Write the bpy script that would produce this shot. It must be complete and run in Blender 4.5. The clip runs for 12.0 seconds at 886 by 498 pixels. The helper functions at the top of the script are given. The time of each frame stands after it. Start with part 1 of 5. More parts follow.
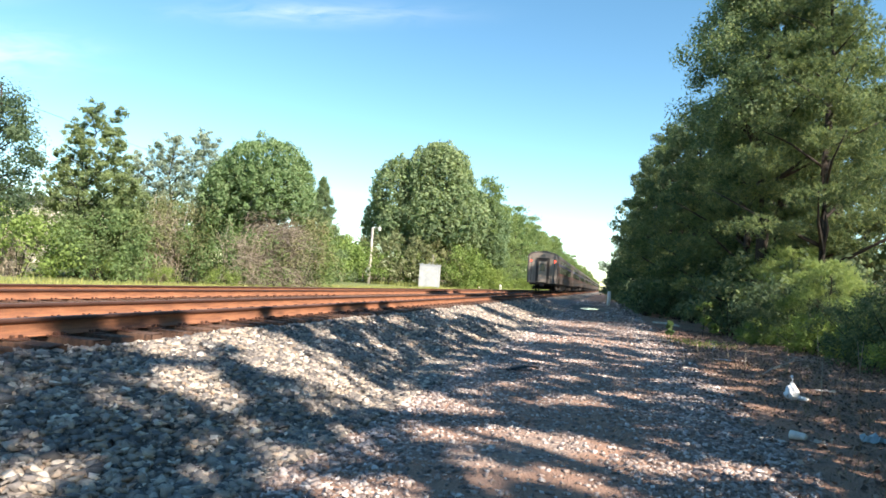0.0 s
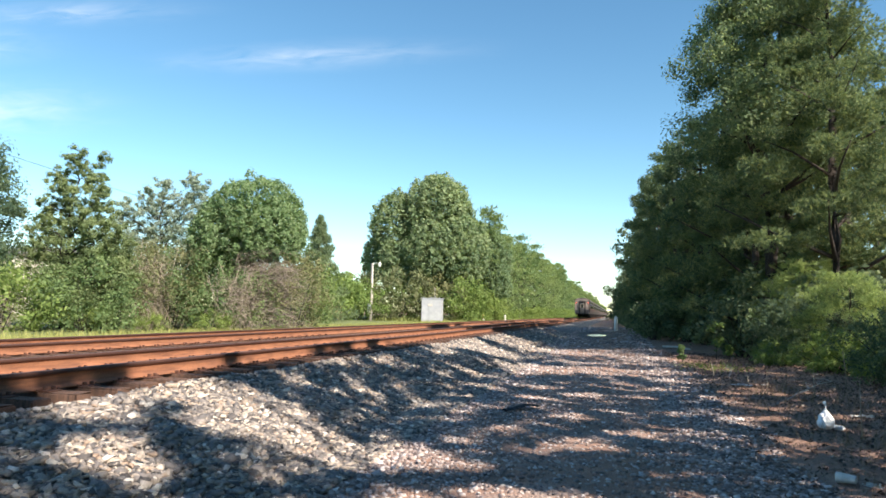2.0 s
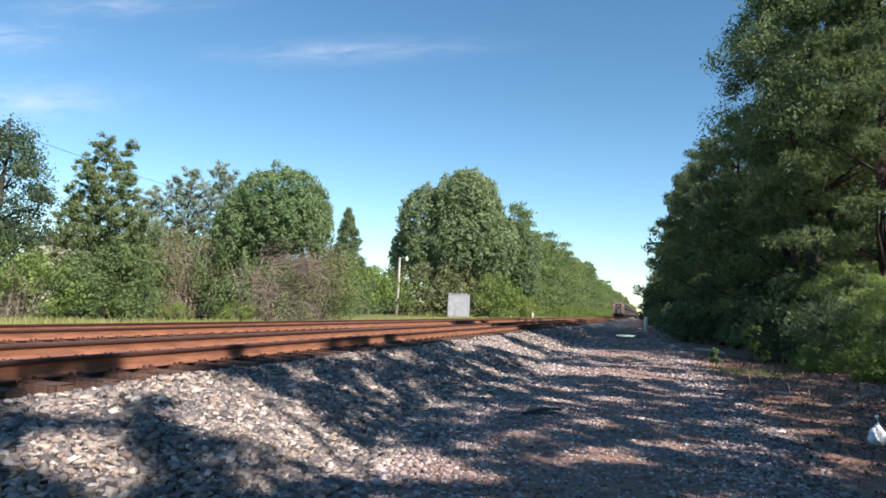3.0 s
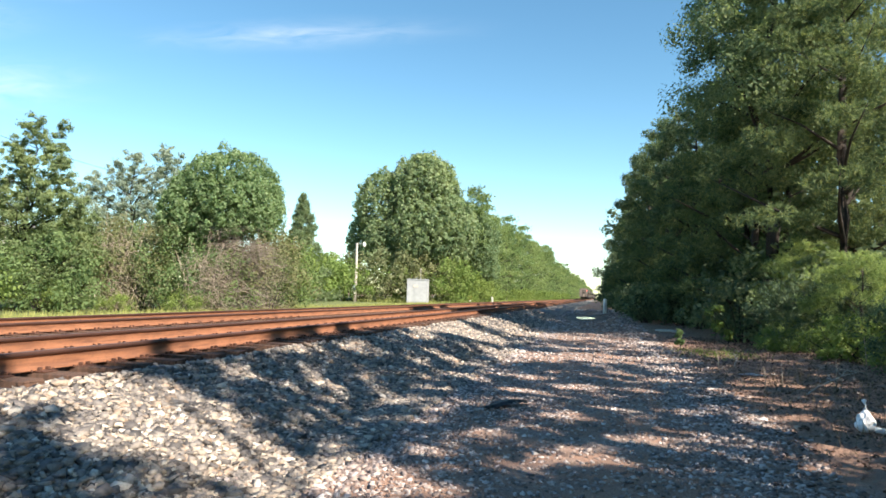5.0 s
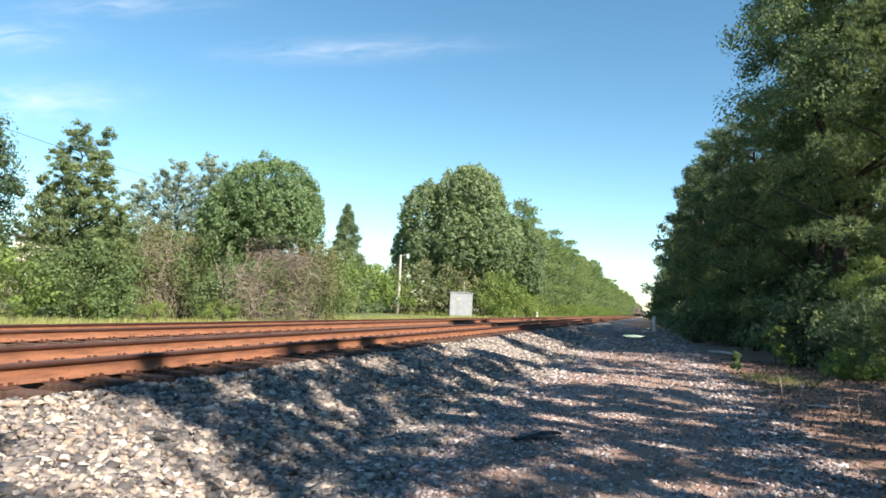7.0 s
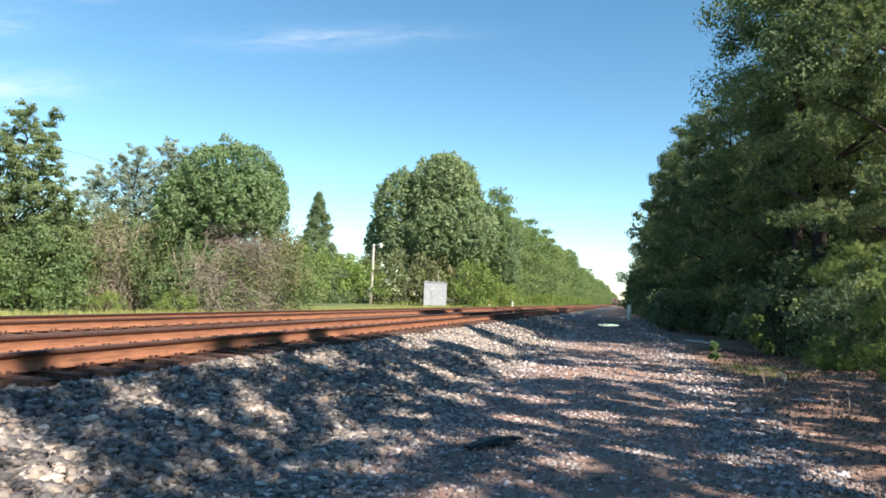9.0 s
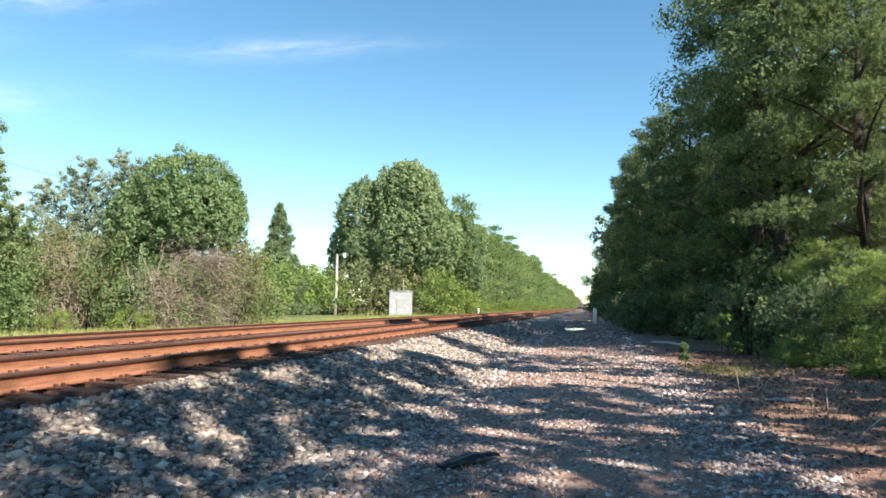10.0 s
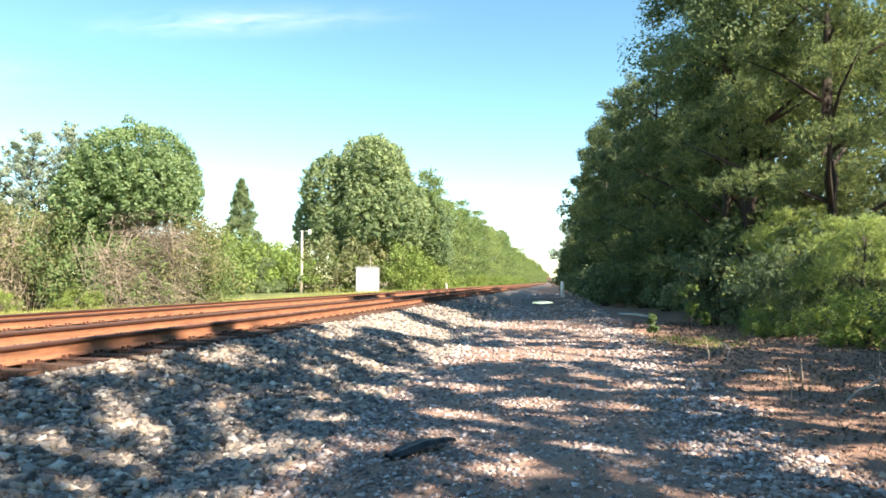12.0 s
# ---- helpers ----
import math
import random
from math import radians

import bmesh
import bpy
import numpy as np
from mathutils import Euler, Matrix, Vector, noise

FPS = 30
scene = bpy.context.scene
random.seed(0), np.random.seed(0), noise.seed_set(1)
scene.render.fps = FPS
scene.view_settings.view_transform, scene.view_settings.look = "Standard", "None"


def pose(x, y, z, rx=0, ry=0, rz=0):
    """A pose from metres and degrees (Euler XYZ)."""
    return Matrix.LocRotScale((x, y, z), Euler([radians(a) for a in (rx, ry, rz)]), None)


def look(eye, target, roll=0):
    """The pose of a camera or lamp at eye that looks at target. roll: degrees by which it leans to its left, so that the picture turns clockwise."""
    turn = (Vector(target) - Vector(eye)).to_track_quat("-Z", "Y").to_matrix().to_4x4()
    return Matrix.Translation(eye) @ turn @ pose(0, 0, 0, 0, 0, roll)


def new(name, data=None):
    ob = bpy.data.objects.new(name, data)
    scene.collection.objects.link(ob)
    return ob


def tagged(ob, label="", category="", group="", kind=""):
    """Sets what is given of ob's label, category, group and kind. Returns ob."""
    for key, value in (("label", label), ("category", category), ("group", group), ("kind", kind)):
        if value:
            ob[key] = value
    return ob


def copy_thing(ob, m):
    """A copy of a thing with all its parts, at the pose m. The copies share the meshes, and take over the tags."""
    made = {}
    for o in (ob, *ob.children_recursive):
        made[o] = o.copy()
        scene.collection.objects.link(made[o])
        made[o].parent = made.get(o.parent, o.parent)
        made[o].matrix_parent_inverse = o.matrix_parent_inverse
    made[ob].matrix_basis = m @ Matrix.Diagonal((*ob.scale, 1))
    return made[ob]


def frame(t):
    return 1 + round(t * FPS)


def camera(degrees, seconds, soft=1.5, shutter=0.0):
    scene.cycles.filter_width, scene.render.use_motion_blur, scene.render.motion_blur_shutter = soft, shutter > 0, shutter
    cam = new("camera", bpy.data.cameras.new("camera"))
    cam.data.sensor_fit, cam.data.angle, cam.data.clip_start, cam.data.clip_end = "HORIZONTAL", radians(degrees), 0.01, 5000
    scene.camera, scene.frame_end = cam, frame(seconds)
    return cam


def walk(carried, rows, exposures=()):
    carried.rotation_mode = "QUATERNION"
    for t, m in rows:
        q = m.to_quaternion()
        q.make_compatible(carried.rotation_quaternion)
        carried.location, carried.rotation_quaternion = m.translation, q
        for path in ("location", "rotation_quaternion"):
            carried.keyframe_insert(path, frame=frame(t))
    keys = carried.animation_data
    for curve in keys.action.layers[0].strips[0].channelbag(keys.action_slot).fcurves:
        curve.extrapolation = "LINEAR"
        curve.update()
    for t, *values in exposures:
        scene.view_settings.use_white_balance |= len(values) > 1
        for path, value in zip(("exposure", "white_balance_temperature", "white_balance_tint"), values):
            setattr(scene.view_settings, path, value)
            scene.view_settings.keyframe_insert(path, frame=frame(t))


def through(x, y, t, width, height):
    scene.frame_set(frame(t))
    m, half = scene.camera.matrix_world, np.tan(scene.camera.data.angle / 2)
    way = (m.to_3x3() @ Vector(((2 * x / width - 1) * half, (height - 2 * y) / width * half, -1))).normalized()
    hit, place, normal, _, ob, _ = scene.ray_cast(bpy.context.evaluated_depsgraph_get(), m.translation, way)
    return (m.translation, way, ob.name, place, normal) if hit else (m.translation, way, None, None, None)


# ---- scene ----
cam = camera(66.88, 12.0, soft=1.65)
PATH = [
    (0, pose(5.549, 0.070, 0.671, 92.57, -4.07, 13.79)),
    (0.5, pose(5.628, 0.357, 0.607, 93.97, -3.28, 16.72)),
    (1, pose(5.712, 0.658, 0.665, 92.43, -2.78, 15.94)),
    (1.5, pose(5.671, 0.954, 0.640, 93.88, -3.46, 13.62)),
    (2, pose(5.614, 1.233, 0.676, 95.38, -1.22, 14.31)),
    (2.5, pose(5.625, 1.553, 0.626, 97.08, -1.39, 17.30)),
    (3, pose(5.601, 1.898, 0.666, 94.96, -2.58, 16.68)),
    (3.5, pose(5.509, 2.149, 0.667, 96.47, -2.47, 14.43)),
    (3.7, pose(5.469, 2.300, 0.697, 95.48, -1.87, 14.18)),
    (5.3, pose(5.390, 3.025, 0.650, 93.83, -1.54, 13.21)),
    (5.5, pose(5.372, 3.140, 0.646, 94.79, -1.91, 13.68)),
    (6, pose(5.349, 3.417, 0.691, 94.69, 0.09, 12.50)),
    (6.5, pose(5.438, 3.668, 0.681, 97.14, -2.61, 17.25)),
    (7, pose(5.429, 3.933, 0.689, 94.83, -2.63, 17.17)),
    (7.2, pose(5.413, 4.018, 0.673, 95.63, -2.85, 16.70)),
    (8.8, pose(5.461, 5.055, 0.688, 94.95, -2.34, 16.02)),
    (9, pose(5.444, 5.127, 0.673, 94.07, -2.34, 15.23)),
    (9.5, pose(5.362, 5.356, 0.667, 96.98, -0.99, 11.56)),
    (10, pose(5.307, 5.577, 0.668, 94.86, -0.66, 12.30)),
    (10.5, pose(5.345, 5.843, 0.645, 95.53, -1.08, 10.52)),
    (11, pose(5.383, 6.020, 0.646, 93.13, -0.46, 10.45)),
    (11.5, pose(5.383, 6.205, 0.633, 93.48, -0.70, 9.95)),
    (12, pose(5.339, 6.349, 0.616, 92.83, 0.18, 9.69)),
]
EXPOSURES = [(0, 1.6, 6900, 15), (1.0, 1.51, 7000, 15), (1.5, 1.39, 6900, 16), (2.5, 1.17, 6600, 18), (3.0, 0.94, 6400, 22), (3.5, 1.04, 6500, 20), (5.5, 1.47, 6950, 14), (6.5, 1.36, 6850, 16),
             (7.2, 1.27, 6700, 16), (9.0, 1.27, 6600, 16), (9.5, 1.31, 6650, 16), (10.5, 1.57, 6950, 15), (11.2, 1.79, 7000, 15), (12, 1.97, 7400, 16)]
walk(cam, PATH, EXPOSURES)

# ---- light ----
SUN_AZ, SUN_EL = radians(124), radians(37.5)   # azimuth clockwise from +y
world = bpy.data.worlds.new("sky")
scene.world = world
world.use_nodes = True
wn = world.node_tree.nodes
sky = wn.new("ShaderNodeTexSky")
sky.sky_type, sky.sun_disc = "NISHITA", False
sky.sun_elevation, sky.sun_rotation = SUN_EL, SUN_AZ
sky.air_density, sky.dust_density, sky.ozone_density = 1.0, 0.05, 1.6
wn["Background"].inputs["Strength"].default_value = 0.08
vivid = wn.new("ShaderNodeHueSaturation")
vivid.inputs["Saturation"].default_value = 1.2
haze = wn.new("ShaderNodeMix")
haze.data_type, haze.blend_type = "RGBA", "MULTIPLY"
haze.inputs[0].default_value, haze.inputs[7].default_value = 1.0, (0.91, 1.11, 1.0, 1)
world.node_tree.links.new(sky.outputs["Color"], vivid.inputs["Color"])
world.node_tree.links.new(vivid.outputs["Color"], haze.inputs[6])
# the air near the horizon is pale blue-white, not yellow
height = wn.new("ShaderNodeSeparateXYZ")
world.node_tree.links.new(wn.new("ShaderNodeTexCoord").outputs["Generated"], height.inputs["Vector"])
band = wn.new("ShaderNodeValToRGB")
band.color_ramp.elements[0].position, band.color_ramp.elements[0].color = 0.0, (1.07, 1.04, 1.17, 1)
band.color_ramp.elements[1].position, band.color_ramp.elements[1].color = 0.3, (1, 1, 1, 1)
world.node_tree.links.new(height.outputs["Z"], band.inputs["Fac"])
pale = wn.new("ShaderNodeMix")
pale.data_type, pale.blend_type = "RGBA", "MULTIPLY"
pale.inputs[0].default_value = 1.0
world.node_tree.links.new(haze.outputs[2], pale.inputs[6])
world.node_tree.links.new(band.outputs["Color"], pale.inputs[7])
world.node_tree.links.new(pale.outputs[2], wn["Background"].inputs["Color"])

sun = new("sun", bpy.data.lights.new("sun", "SUN"))
sun.data.energy, sun.data.angle, sun.data.color = 5.0, radians(0.6), (1.0, 0.93, 0.8)
to_sun = Vector((math.sin(SUN_AZ) * math.cos(SUN_EL), math.cos(SUN_AZ) * math.cos(SUN_EL), math.sin(SUN_EL)))
sun.matrix_world = look(to_sun * 100, (0, 0, 0))

rng = np.random.default_rng(7)


# ---- materials ----
class Mat:
    """A small node-graph writer."""

    def __init__(self, name, roughness=0.85, metallic=0.0):
        self.m = bpy.data.materials.new(name)
        self.m.use_nodes = True
        self.t = self.m.node_tree
        self.bsdf = self.t.nodes["Principled BSDF"]
        self.bsdf.inputs["Roughness"].default_value = roughness
        self.bsdf.inputs["Metallic"].default_value = metallic
        self.co = self.t.nodes.new("ShaderNodeTexCoord").outputs["Object"]

    def node(self, kind, **kw):
        n = self.t.nodes.new(kind)
        for k, v in kw.items():
            n.inputs[k].default_value = v
        return n

    def link(self, a, b):
        self.t.links.new(a, b)
        return self

    def noise(self, scale, detail=4.0, rough=0.6, stretch=None):
        n = self.node("ShaderNodeTexNoise", Scale=scale, Detail=detail, Roughness=rough)
        co = self.co
        if stretch:
            mp = self.t.nodes.new("ShaderNodeMapping")
            mp.inputs["Scale"].default_value = stretch
            self.link(self.co, mp.inputs["Vector"])
            co = mp.outputs["Vector"]
        self.link(co, n.inputs["Vector"])
        return n.outputs["Fac"]

    def ramp(self, fac, *stops):
        r = self.t.nodes.new("ShaderNodeValToRGB")
        e = r.color_ramp.elements
        while len(e) < len(stops):
            e.new(0.5)
        for el, (pos, col) in zip(e, stops):
            el.position, el.color = pos, (*col, 1) if len(col) == 3 else col
        self.link(fac, r.inputs["Fac"])
        return r.outputs["Color"]

    def mix(self, fac, a, b, how="MIX"):
        n = self.t.nodes.new("ShaderNodeMix")
        n.data_type, n.blend_type = "RGBA", how
        for sock, v in ((n.inputs[0], fac), (n.inputs[6], a), (n.inputs[7], b)):
            if isinstance(v, (int, float)):
                sock.default_value = v
            elif isinstance(v, tuple):
                sock.default_value = (*v, 1)
            else:
                self.link(v, sock)
        return n.outputs[2]

    def bump(self, fac, strength=0.4, distance=0.02):
        b = self.node("ShaderNodeBump", Strength=strength, Distance=distance)
        self.link(fac, b.inputs["Height"])
        self.link(b.outputs["Normal"], self.bsdf.inputs["Normal"])
        return self

    def color(self, c):
        if isinstance(c, tuple):
            self.bsdf.inputs["Base Color"].default_value = (*c, 1)
        else:
            self.link(c, self.bsdf.inputs["Base Color"])
        return self

    def island(self):
        return self.t.nodes.new("ShaderNodeNewGeometry").outputs["Random Per Island"]

    def object_random(self):
        return self.t.nodes.new("ShaderNodeObjectInfo").outputs["Random"]


def plain(name, col, roughness=0.7, metallic=0.0, scale=6.0, vary=0.25):
    """A surface of one colour with stains at two scales."""
    k = Mat(name, roughness, metallic)
    dark = tuple(c * (1 - vary) for c in col)
    light = tuple(min(1, c * (1 + vary)) for c in col)
    big = k.ramp(k.noise(scale), (0.3, dark), (0.7, light))
    fine = k.ramp(k.noise(scale * 11), (0.3, tuple(1 - vary for _ in col)), (0.7, (1, 1, 1)))
    k.color(k.mix(0.7, big, fine, "MULTIPLY"))
    k.bump(k.noise(scale * 9), 0.15, 0.01)
    return k.m


def foliage(name, dark, light, tip, through=0.35, clump=0.9, tips=0.45):
    """Leaves: varied leaf by leaf, clump by clump and tree by tree, letting some light through."""
    k = Mat(name, 0.7)
    k.bsdf.inputs["Specular IOR Level"].default_value = 0.14
    c = k.ramp(k.noise(clump, 2.0), (0.35, dark), (0.65, light))
    c = k.mix(k.ramp(k.island(), (0.55, (0, 0, 0)), (1.0, (tips, tips, tips))), c, tip)
    tree = k.ramp(k.object_random(), (0.0, (0.78, 0.85, 0.8)), (1.0, (1.15, 1.08, 1.0)))
    c = k.mix(1.0, c, tree, "MULTIPLY")
    k.color(c)
    tr = k.t.nodes.new("ShaderNodeBsdfTranslucent")
    k.link(k.mix(1.0, c, (1.15, 1.15, 0.75), "MULTIPLY"), tr.inputs["Color"])
    mx = k.node("ShaderNodeMixShader", Fac=through)
    k.link(k.bsdf.outputs["BSDF"], mx.inputs[1]).link(tr.outputs["BSDF"], mx.inputs[2])
    k.link(mx.outputs["Shader"], k.t.nodes["Material Output"].inputs["Surface"])
    return k.m


def bark(name, a, b):
    k = Mat(name, 0.9)
    g = k.noise(5, 6, 0.7, (4, 4, 0.7))
    k.color(k.ramp(g, (0.3, a), (0.7, b))).bump(g, 0.8, 0.03)
    return k.m


def stone_material(name, stops):
    k = Mat(name, 0.8)
    c = k.ramp(k.island(), *stops)
    n = k.noise(60, 4)
    k.color(k.mix(0.8, c, k.ramp(n, (0.3, (0.62, 0.62, 0.62)), (0.7, (1.1, 1.1, 1.1))), "MULTIPLY")).bump(n, 0.4, 0.006)
    return k.m


def bed_material(name, browns, verge=None, fine=24.0, tone=1.0):
    """Packed small stones with earth between; browns: how much red-brown needle litter lies on it."""
    k = Mat(name, 0.92)
    v = k.node("ShaderNodeTexVoronoi", Scale=fine)
    k.link(k.co, v.inputs["Vector"])
    split = k.t.nodes.new("ShaderNodeSeparateColor")
    k.link(v.outputs["Color"], split.inputs["Color"])
    stones = k.ramp(split.outputs["Red"], (0.0, (0.12, 0.115, 0.12)), (0.4, (0.26, 0.245, 0.24)), (0.75, (0.4, 0.355, 0.31)), (1.0, (0.62, 0.58, 0.53)))
    litter = k.ramp(k.noise(55, 5, 0.7, (1, 2.6, 1)), (0.3, (0.12, 0.07, 0.052)), (0.5, (0.3, 0.18, 0.13)), (0.72, (0.54, 0.375, 0.285)))
    patch = k.ramp(k.noise(0.55, 6, 0.62), (0.62 - browns * 0.4, (0, 0, 0)), (0.82 - browns * 0.4, (1, 1, 1)))
    if verge:
        xyz = k.t.nodes.new("ShaderNodeSeparateXYZ")
        k.link(k.co, xyz.inputs["Vector"])
        grow = k.node("ShaderNodeMapRange")
        grow.inputs["From Min"].default_value, grow.inputs["From Max"].default_value = verge
        shift = k.t.nodes.new("ShaderNodeMath")
        shift.operation = "MULTIPLY_ADD"
        k.link(k.noise(0.8, 4), shift.inputs[0]).link(xyz.outputs["X"], shift.inputs[2])
        shift.inputs[1].default_value = 2.2
        k.link(shift.outputs["Value"], grow.inputs["Value"])
        patch = k.mix(1.0, patch, grow.outputs["Result"], "LIGHTEN")
    c = k.mix(patch, stones, litter)
    wear = k.ramp(k.noise(2.2, 5), (0.3, (0.72, 0.72, 0.74)), (0.7, (1.05, 1.03, 1.0)))
    c = k.mix(1.0, c, (tone, tone, tone), "MULTIPLY")
    k.color(k.mix(1.0, c, wear, "MULTIPLY"))
    n = k.t.nodes.new("ShaderNodeMath")
    n.operation = "ADD"
    k.link(v.outputs["Distance"], n.inputs[0]).link(k.noise(40, 4), n.inputs[1])
    k.bump(n.outputs["Value"], 0.7, 0.02)
    return k.m


def rail_material(name):
    k = Mat(name, 0.75)
    n = k.noise(3.0, 6, 0.65, (6, 0.6, 6))
    c = k.ramp(n, (0.25, (0.09, 0.038, 0.024)), (0.5, (0.22, 0.092, 0.047)), (0.8, (0.34, 0.15, 0.078)))
    c = k.mix(k.ramp(k.noise(28, 5), (0.5, (0, 0, 0)), (0.75, (0.5, 0.5, 0.5))), c, (0.1, 0.045, 0.03))
    k.color(c).bump(k.noise(90, 4), 0.25, 0.004)
    return k.m


M_STONE = stone_material("crushed stone", ((0.0, (0.07, 0.0653, 0.0644)), (0.25, (0.165, 0.151, 0.145)), (0.5, (0.27, 0.241, 0.216)), (0.7, (0.38, 0.327, 0.271)),
                                           (0.8, (0.29, 0.21, 0.156)), (0.88, (0.43, 0.37, 0.304)), (0.95, (0.57, 0.502, 0.423)), (1.0, (0.74, 0.673, 0.58))))
M_GRIT = stone_material("road stones", ((0.0, (0.118, 0.0958, 0.0952)), (0.3, (0.238, 0.187, 0.173)), (0.5, (0.337, 0.263, 0.233)),
                                         (0.75, (0.415, 0.358, 0.336)), (0.92, (0.514, 0.454, 0.433)), (1.0, (0.673, 0.625, 0.606))))
M_BED = bed_material("stone bed", 0.12, None, 30.0, 0.6)
M_ROAD = bed_material("gravel and needles", 0.8, (7.0, 9.0), 42.0)
M_FLOOR = bed_material("forest litter", 1.1)
M_RAIL = rail_material("rusted steel")
M_HEAD = plain("rail head side", (0.075, 0.035, 0.026), 0.6, 0.2, 2.0)
M_TOP = plain("rail running surface", (0.14, 0.095, 0.08), 0.55, 0.35, 2.0)
M_TIE = bark("creosoted wood", (0.035, 0.022, 0.017), (0.16, 0.085, 0.055))
M_PLATE = plain("rusted plate", (0.1, 0.045, 0.03), 0.8, 0.1, 12)
M_BARK = bark("grey brown bark", (0.016, 0.013, 0.011), (0.05, 0.039, 0.032))
M_TWIG = bark("dry twigs", (0.188, 0.156, 0.119), (0.425, 0.362, 0.288))
M_REDTWIG = bark("reddish dry twigs", (0.15, 0.122, 0.1), (0.34, 0.285, 0.23))
M_PINE = foliage("pine needles", (0.052, 0.088, 0.068), (0.105, 0.15, 0.1), (0.23, 0.27, 0.12), 0.4)
M_OAK = foliage("dark leaves", (0.065, 0.11, 0.078), (0.15, 0.21, 0.135), (0.34, 0.39, 0.22), 0.5)
M_LEAF = foliage("fresh leaves", (0.115, 0.185, 0.09), (0.215, 0.3, 0.14), (0.34, 0.42, 0.21), 0.5)
M_LIME = foliage("yellow green leaves", (0.13, 0.2, 0.065), (0.23, 0.32, 0.105), (0.36, 0.43, 0.17), 0.45)
M_PALE = foliage("thin grey leaves", (0.23, 0.28, 0.23), (0.37, 0.42, 0.35), (0.48, 0.52, 0.45), 0.42)
M_RUST = foliage("browning leaves", (0.125, 0.15, 0.0775), (0.213, 0.225, 0.125), (0.288, 0.269, 0.169), 0.38)
# far row lightened and less saturated, with distance haze in the colour
M_BACK = foliage("row of pines", (0.145, 0.215, 0.1), (0.235, 0.325, 0.145), (0.36, 0.45, 0.21), 0.45, 0.35)
M_GRASS = foliage("grass blades", (0.2, 0.23, 0.08), (0.33, 0.36, 0.14), (0.48, 0.46, 0.22), 0.35)
M_DRY = foliage("dry grass", (0.11, 0.085, 0.06), (0.22, 0.17, 0.125), (0.33, 0.27, 0.2), 0.3)


# ---- building blocks ----
def mesh_of(name, bm, *mats):
    me = bpy.data.meshes.new(name)
    bm.to_mesh(me)
    bm.free()
    for m in mats:
        me.materials.append(m)
    return me


def part(name, bm, material, parent, label=""):
    """One mesh object under a thing or a part."""
    ob = new(name, mesh_of(name, bm, material) if isinstance(bm, bmesh.types.BMesh) else bm)
    ob.parent = parent
    return tagged(ob, label)


def soup(name, verts, faces, *mats, index=None, smooth=False):
    """A mesh from arrays of equal-sized faces."""
    me = bpy.data.meshes.new(name)
    faces = np.asarray(faces)
    k = faces.shape[1]
    me.vertices.add(len(verts))
    me.vertices.foreach_set("co", np.asarray(verts, np.float32).ravel())
    me.loops.add(faces.size)
    me.loops.foreach_set("vertex_index", faces.astype(np.int32).ravel())
    me.polygons.add(len(faces))
    me.polygons.foreach_set("loop_start", np.arange(0, faces.size, k, dtype=np.int32))
    if index is not None:
        me.polygons.foreach_set("material_index", np.asarray(index, np.int32))
    if smooth:
        me.polygons.foreach_set("use_smooth", np.ones(len(faces), bool))
    for m in mats:
        me.materials.append(m)
    me.update(calc_edges=True)
    me.validate()
    return me


def box(bm, x0, x1, y0, y1, z0, z1, bevel=0.0):
    got = bmesh.ops.create_cube(bm, size=1.0)
    for v in got["verts"]:
        v.co = Vector(((x0, x1)[v.co.x > 0], (y0, y1)[v.co.y > 0], (z0, z1)[v.co.z > 0]))
    if bevel:
        edges = list({e for v in got["verts"] for e in v.link_edges})
        bmesh.ops.bevel(bm, geom=edges, offset=bevel, segments=2, affect="EDGES")
    return bm


def boxed(*a, **k):
    return box(bmesh.new(), *a, **k)


def tube(bm, points, radii, sides=7):
    """A tapering tube along points."""
    rings = []
    for i, p in enumerate(points):
        p = Vector(p)
        a = Vector(points[max(i - 1, 0)])
        b = Vector(points[min(i + 1, len(points) - 1)])
        q = (b - a).to_track_quat("Z", "Y")
        rings.append([bm.verts.new(p + q @ Vector((math.cos(t) * radii[i], math.sin(t) * radii[i], 0)))
                      for t in (2 * math.pi * s / sides for s in range(sides))])
    for r0, r1 in zip(rings, rings[1:]):
        for s in range(sides):
            f = bm.faces.new((r0[s], r0[(s + 1) % sides], r1[(s + 1) % sides], r1[s]))
            f.smooth = True
    bm.faces.new(rings[0][::-1])
    bm.faces.new(rings[-1])
    return bm


def smoothstep(a, b, x):
    t = np.clip((x - a) / (b - a), 0, 1)
    return t * t * (3 - 2 * t)


def waves(x, y):
    """Gentle uneven ground, in metres."""
    return (0.5 * np.sin(x * 1.7 + 0.6 * y + 1) + 0.4 * np.sin(y * 0.83 - x * 0.5) + 0.3 * np.sin(2.9 * x - 1.3 * y + 2) + 0.25 * np.sin(0.31 * y + 0.4))


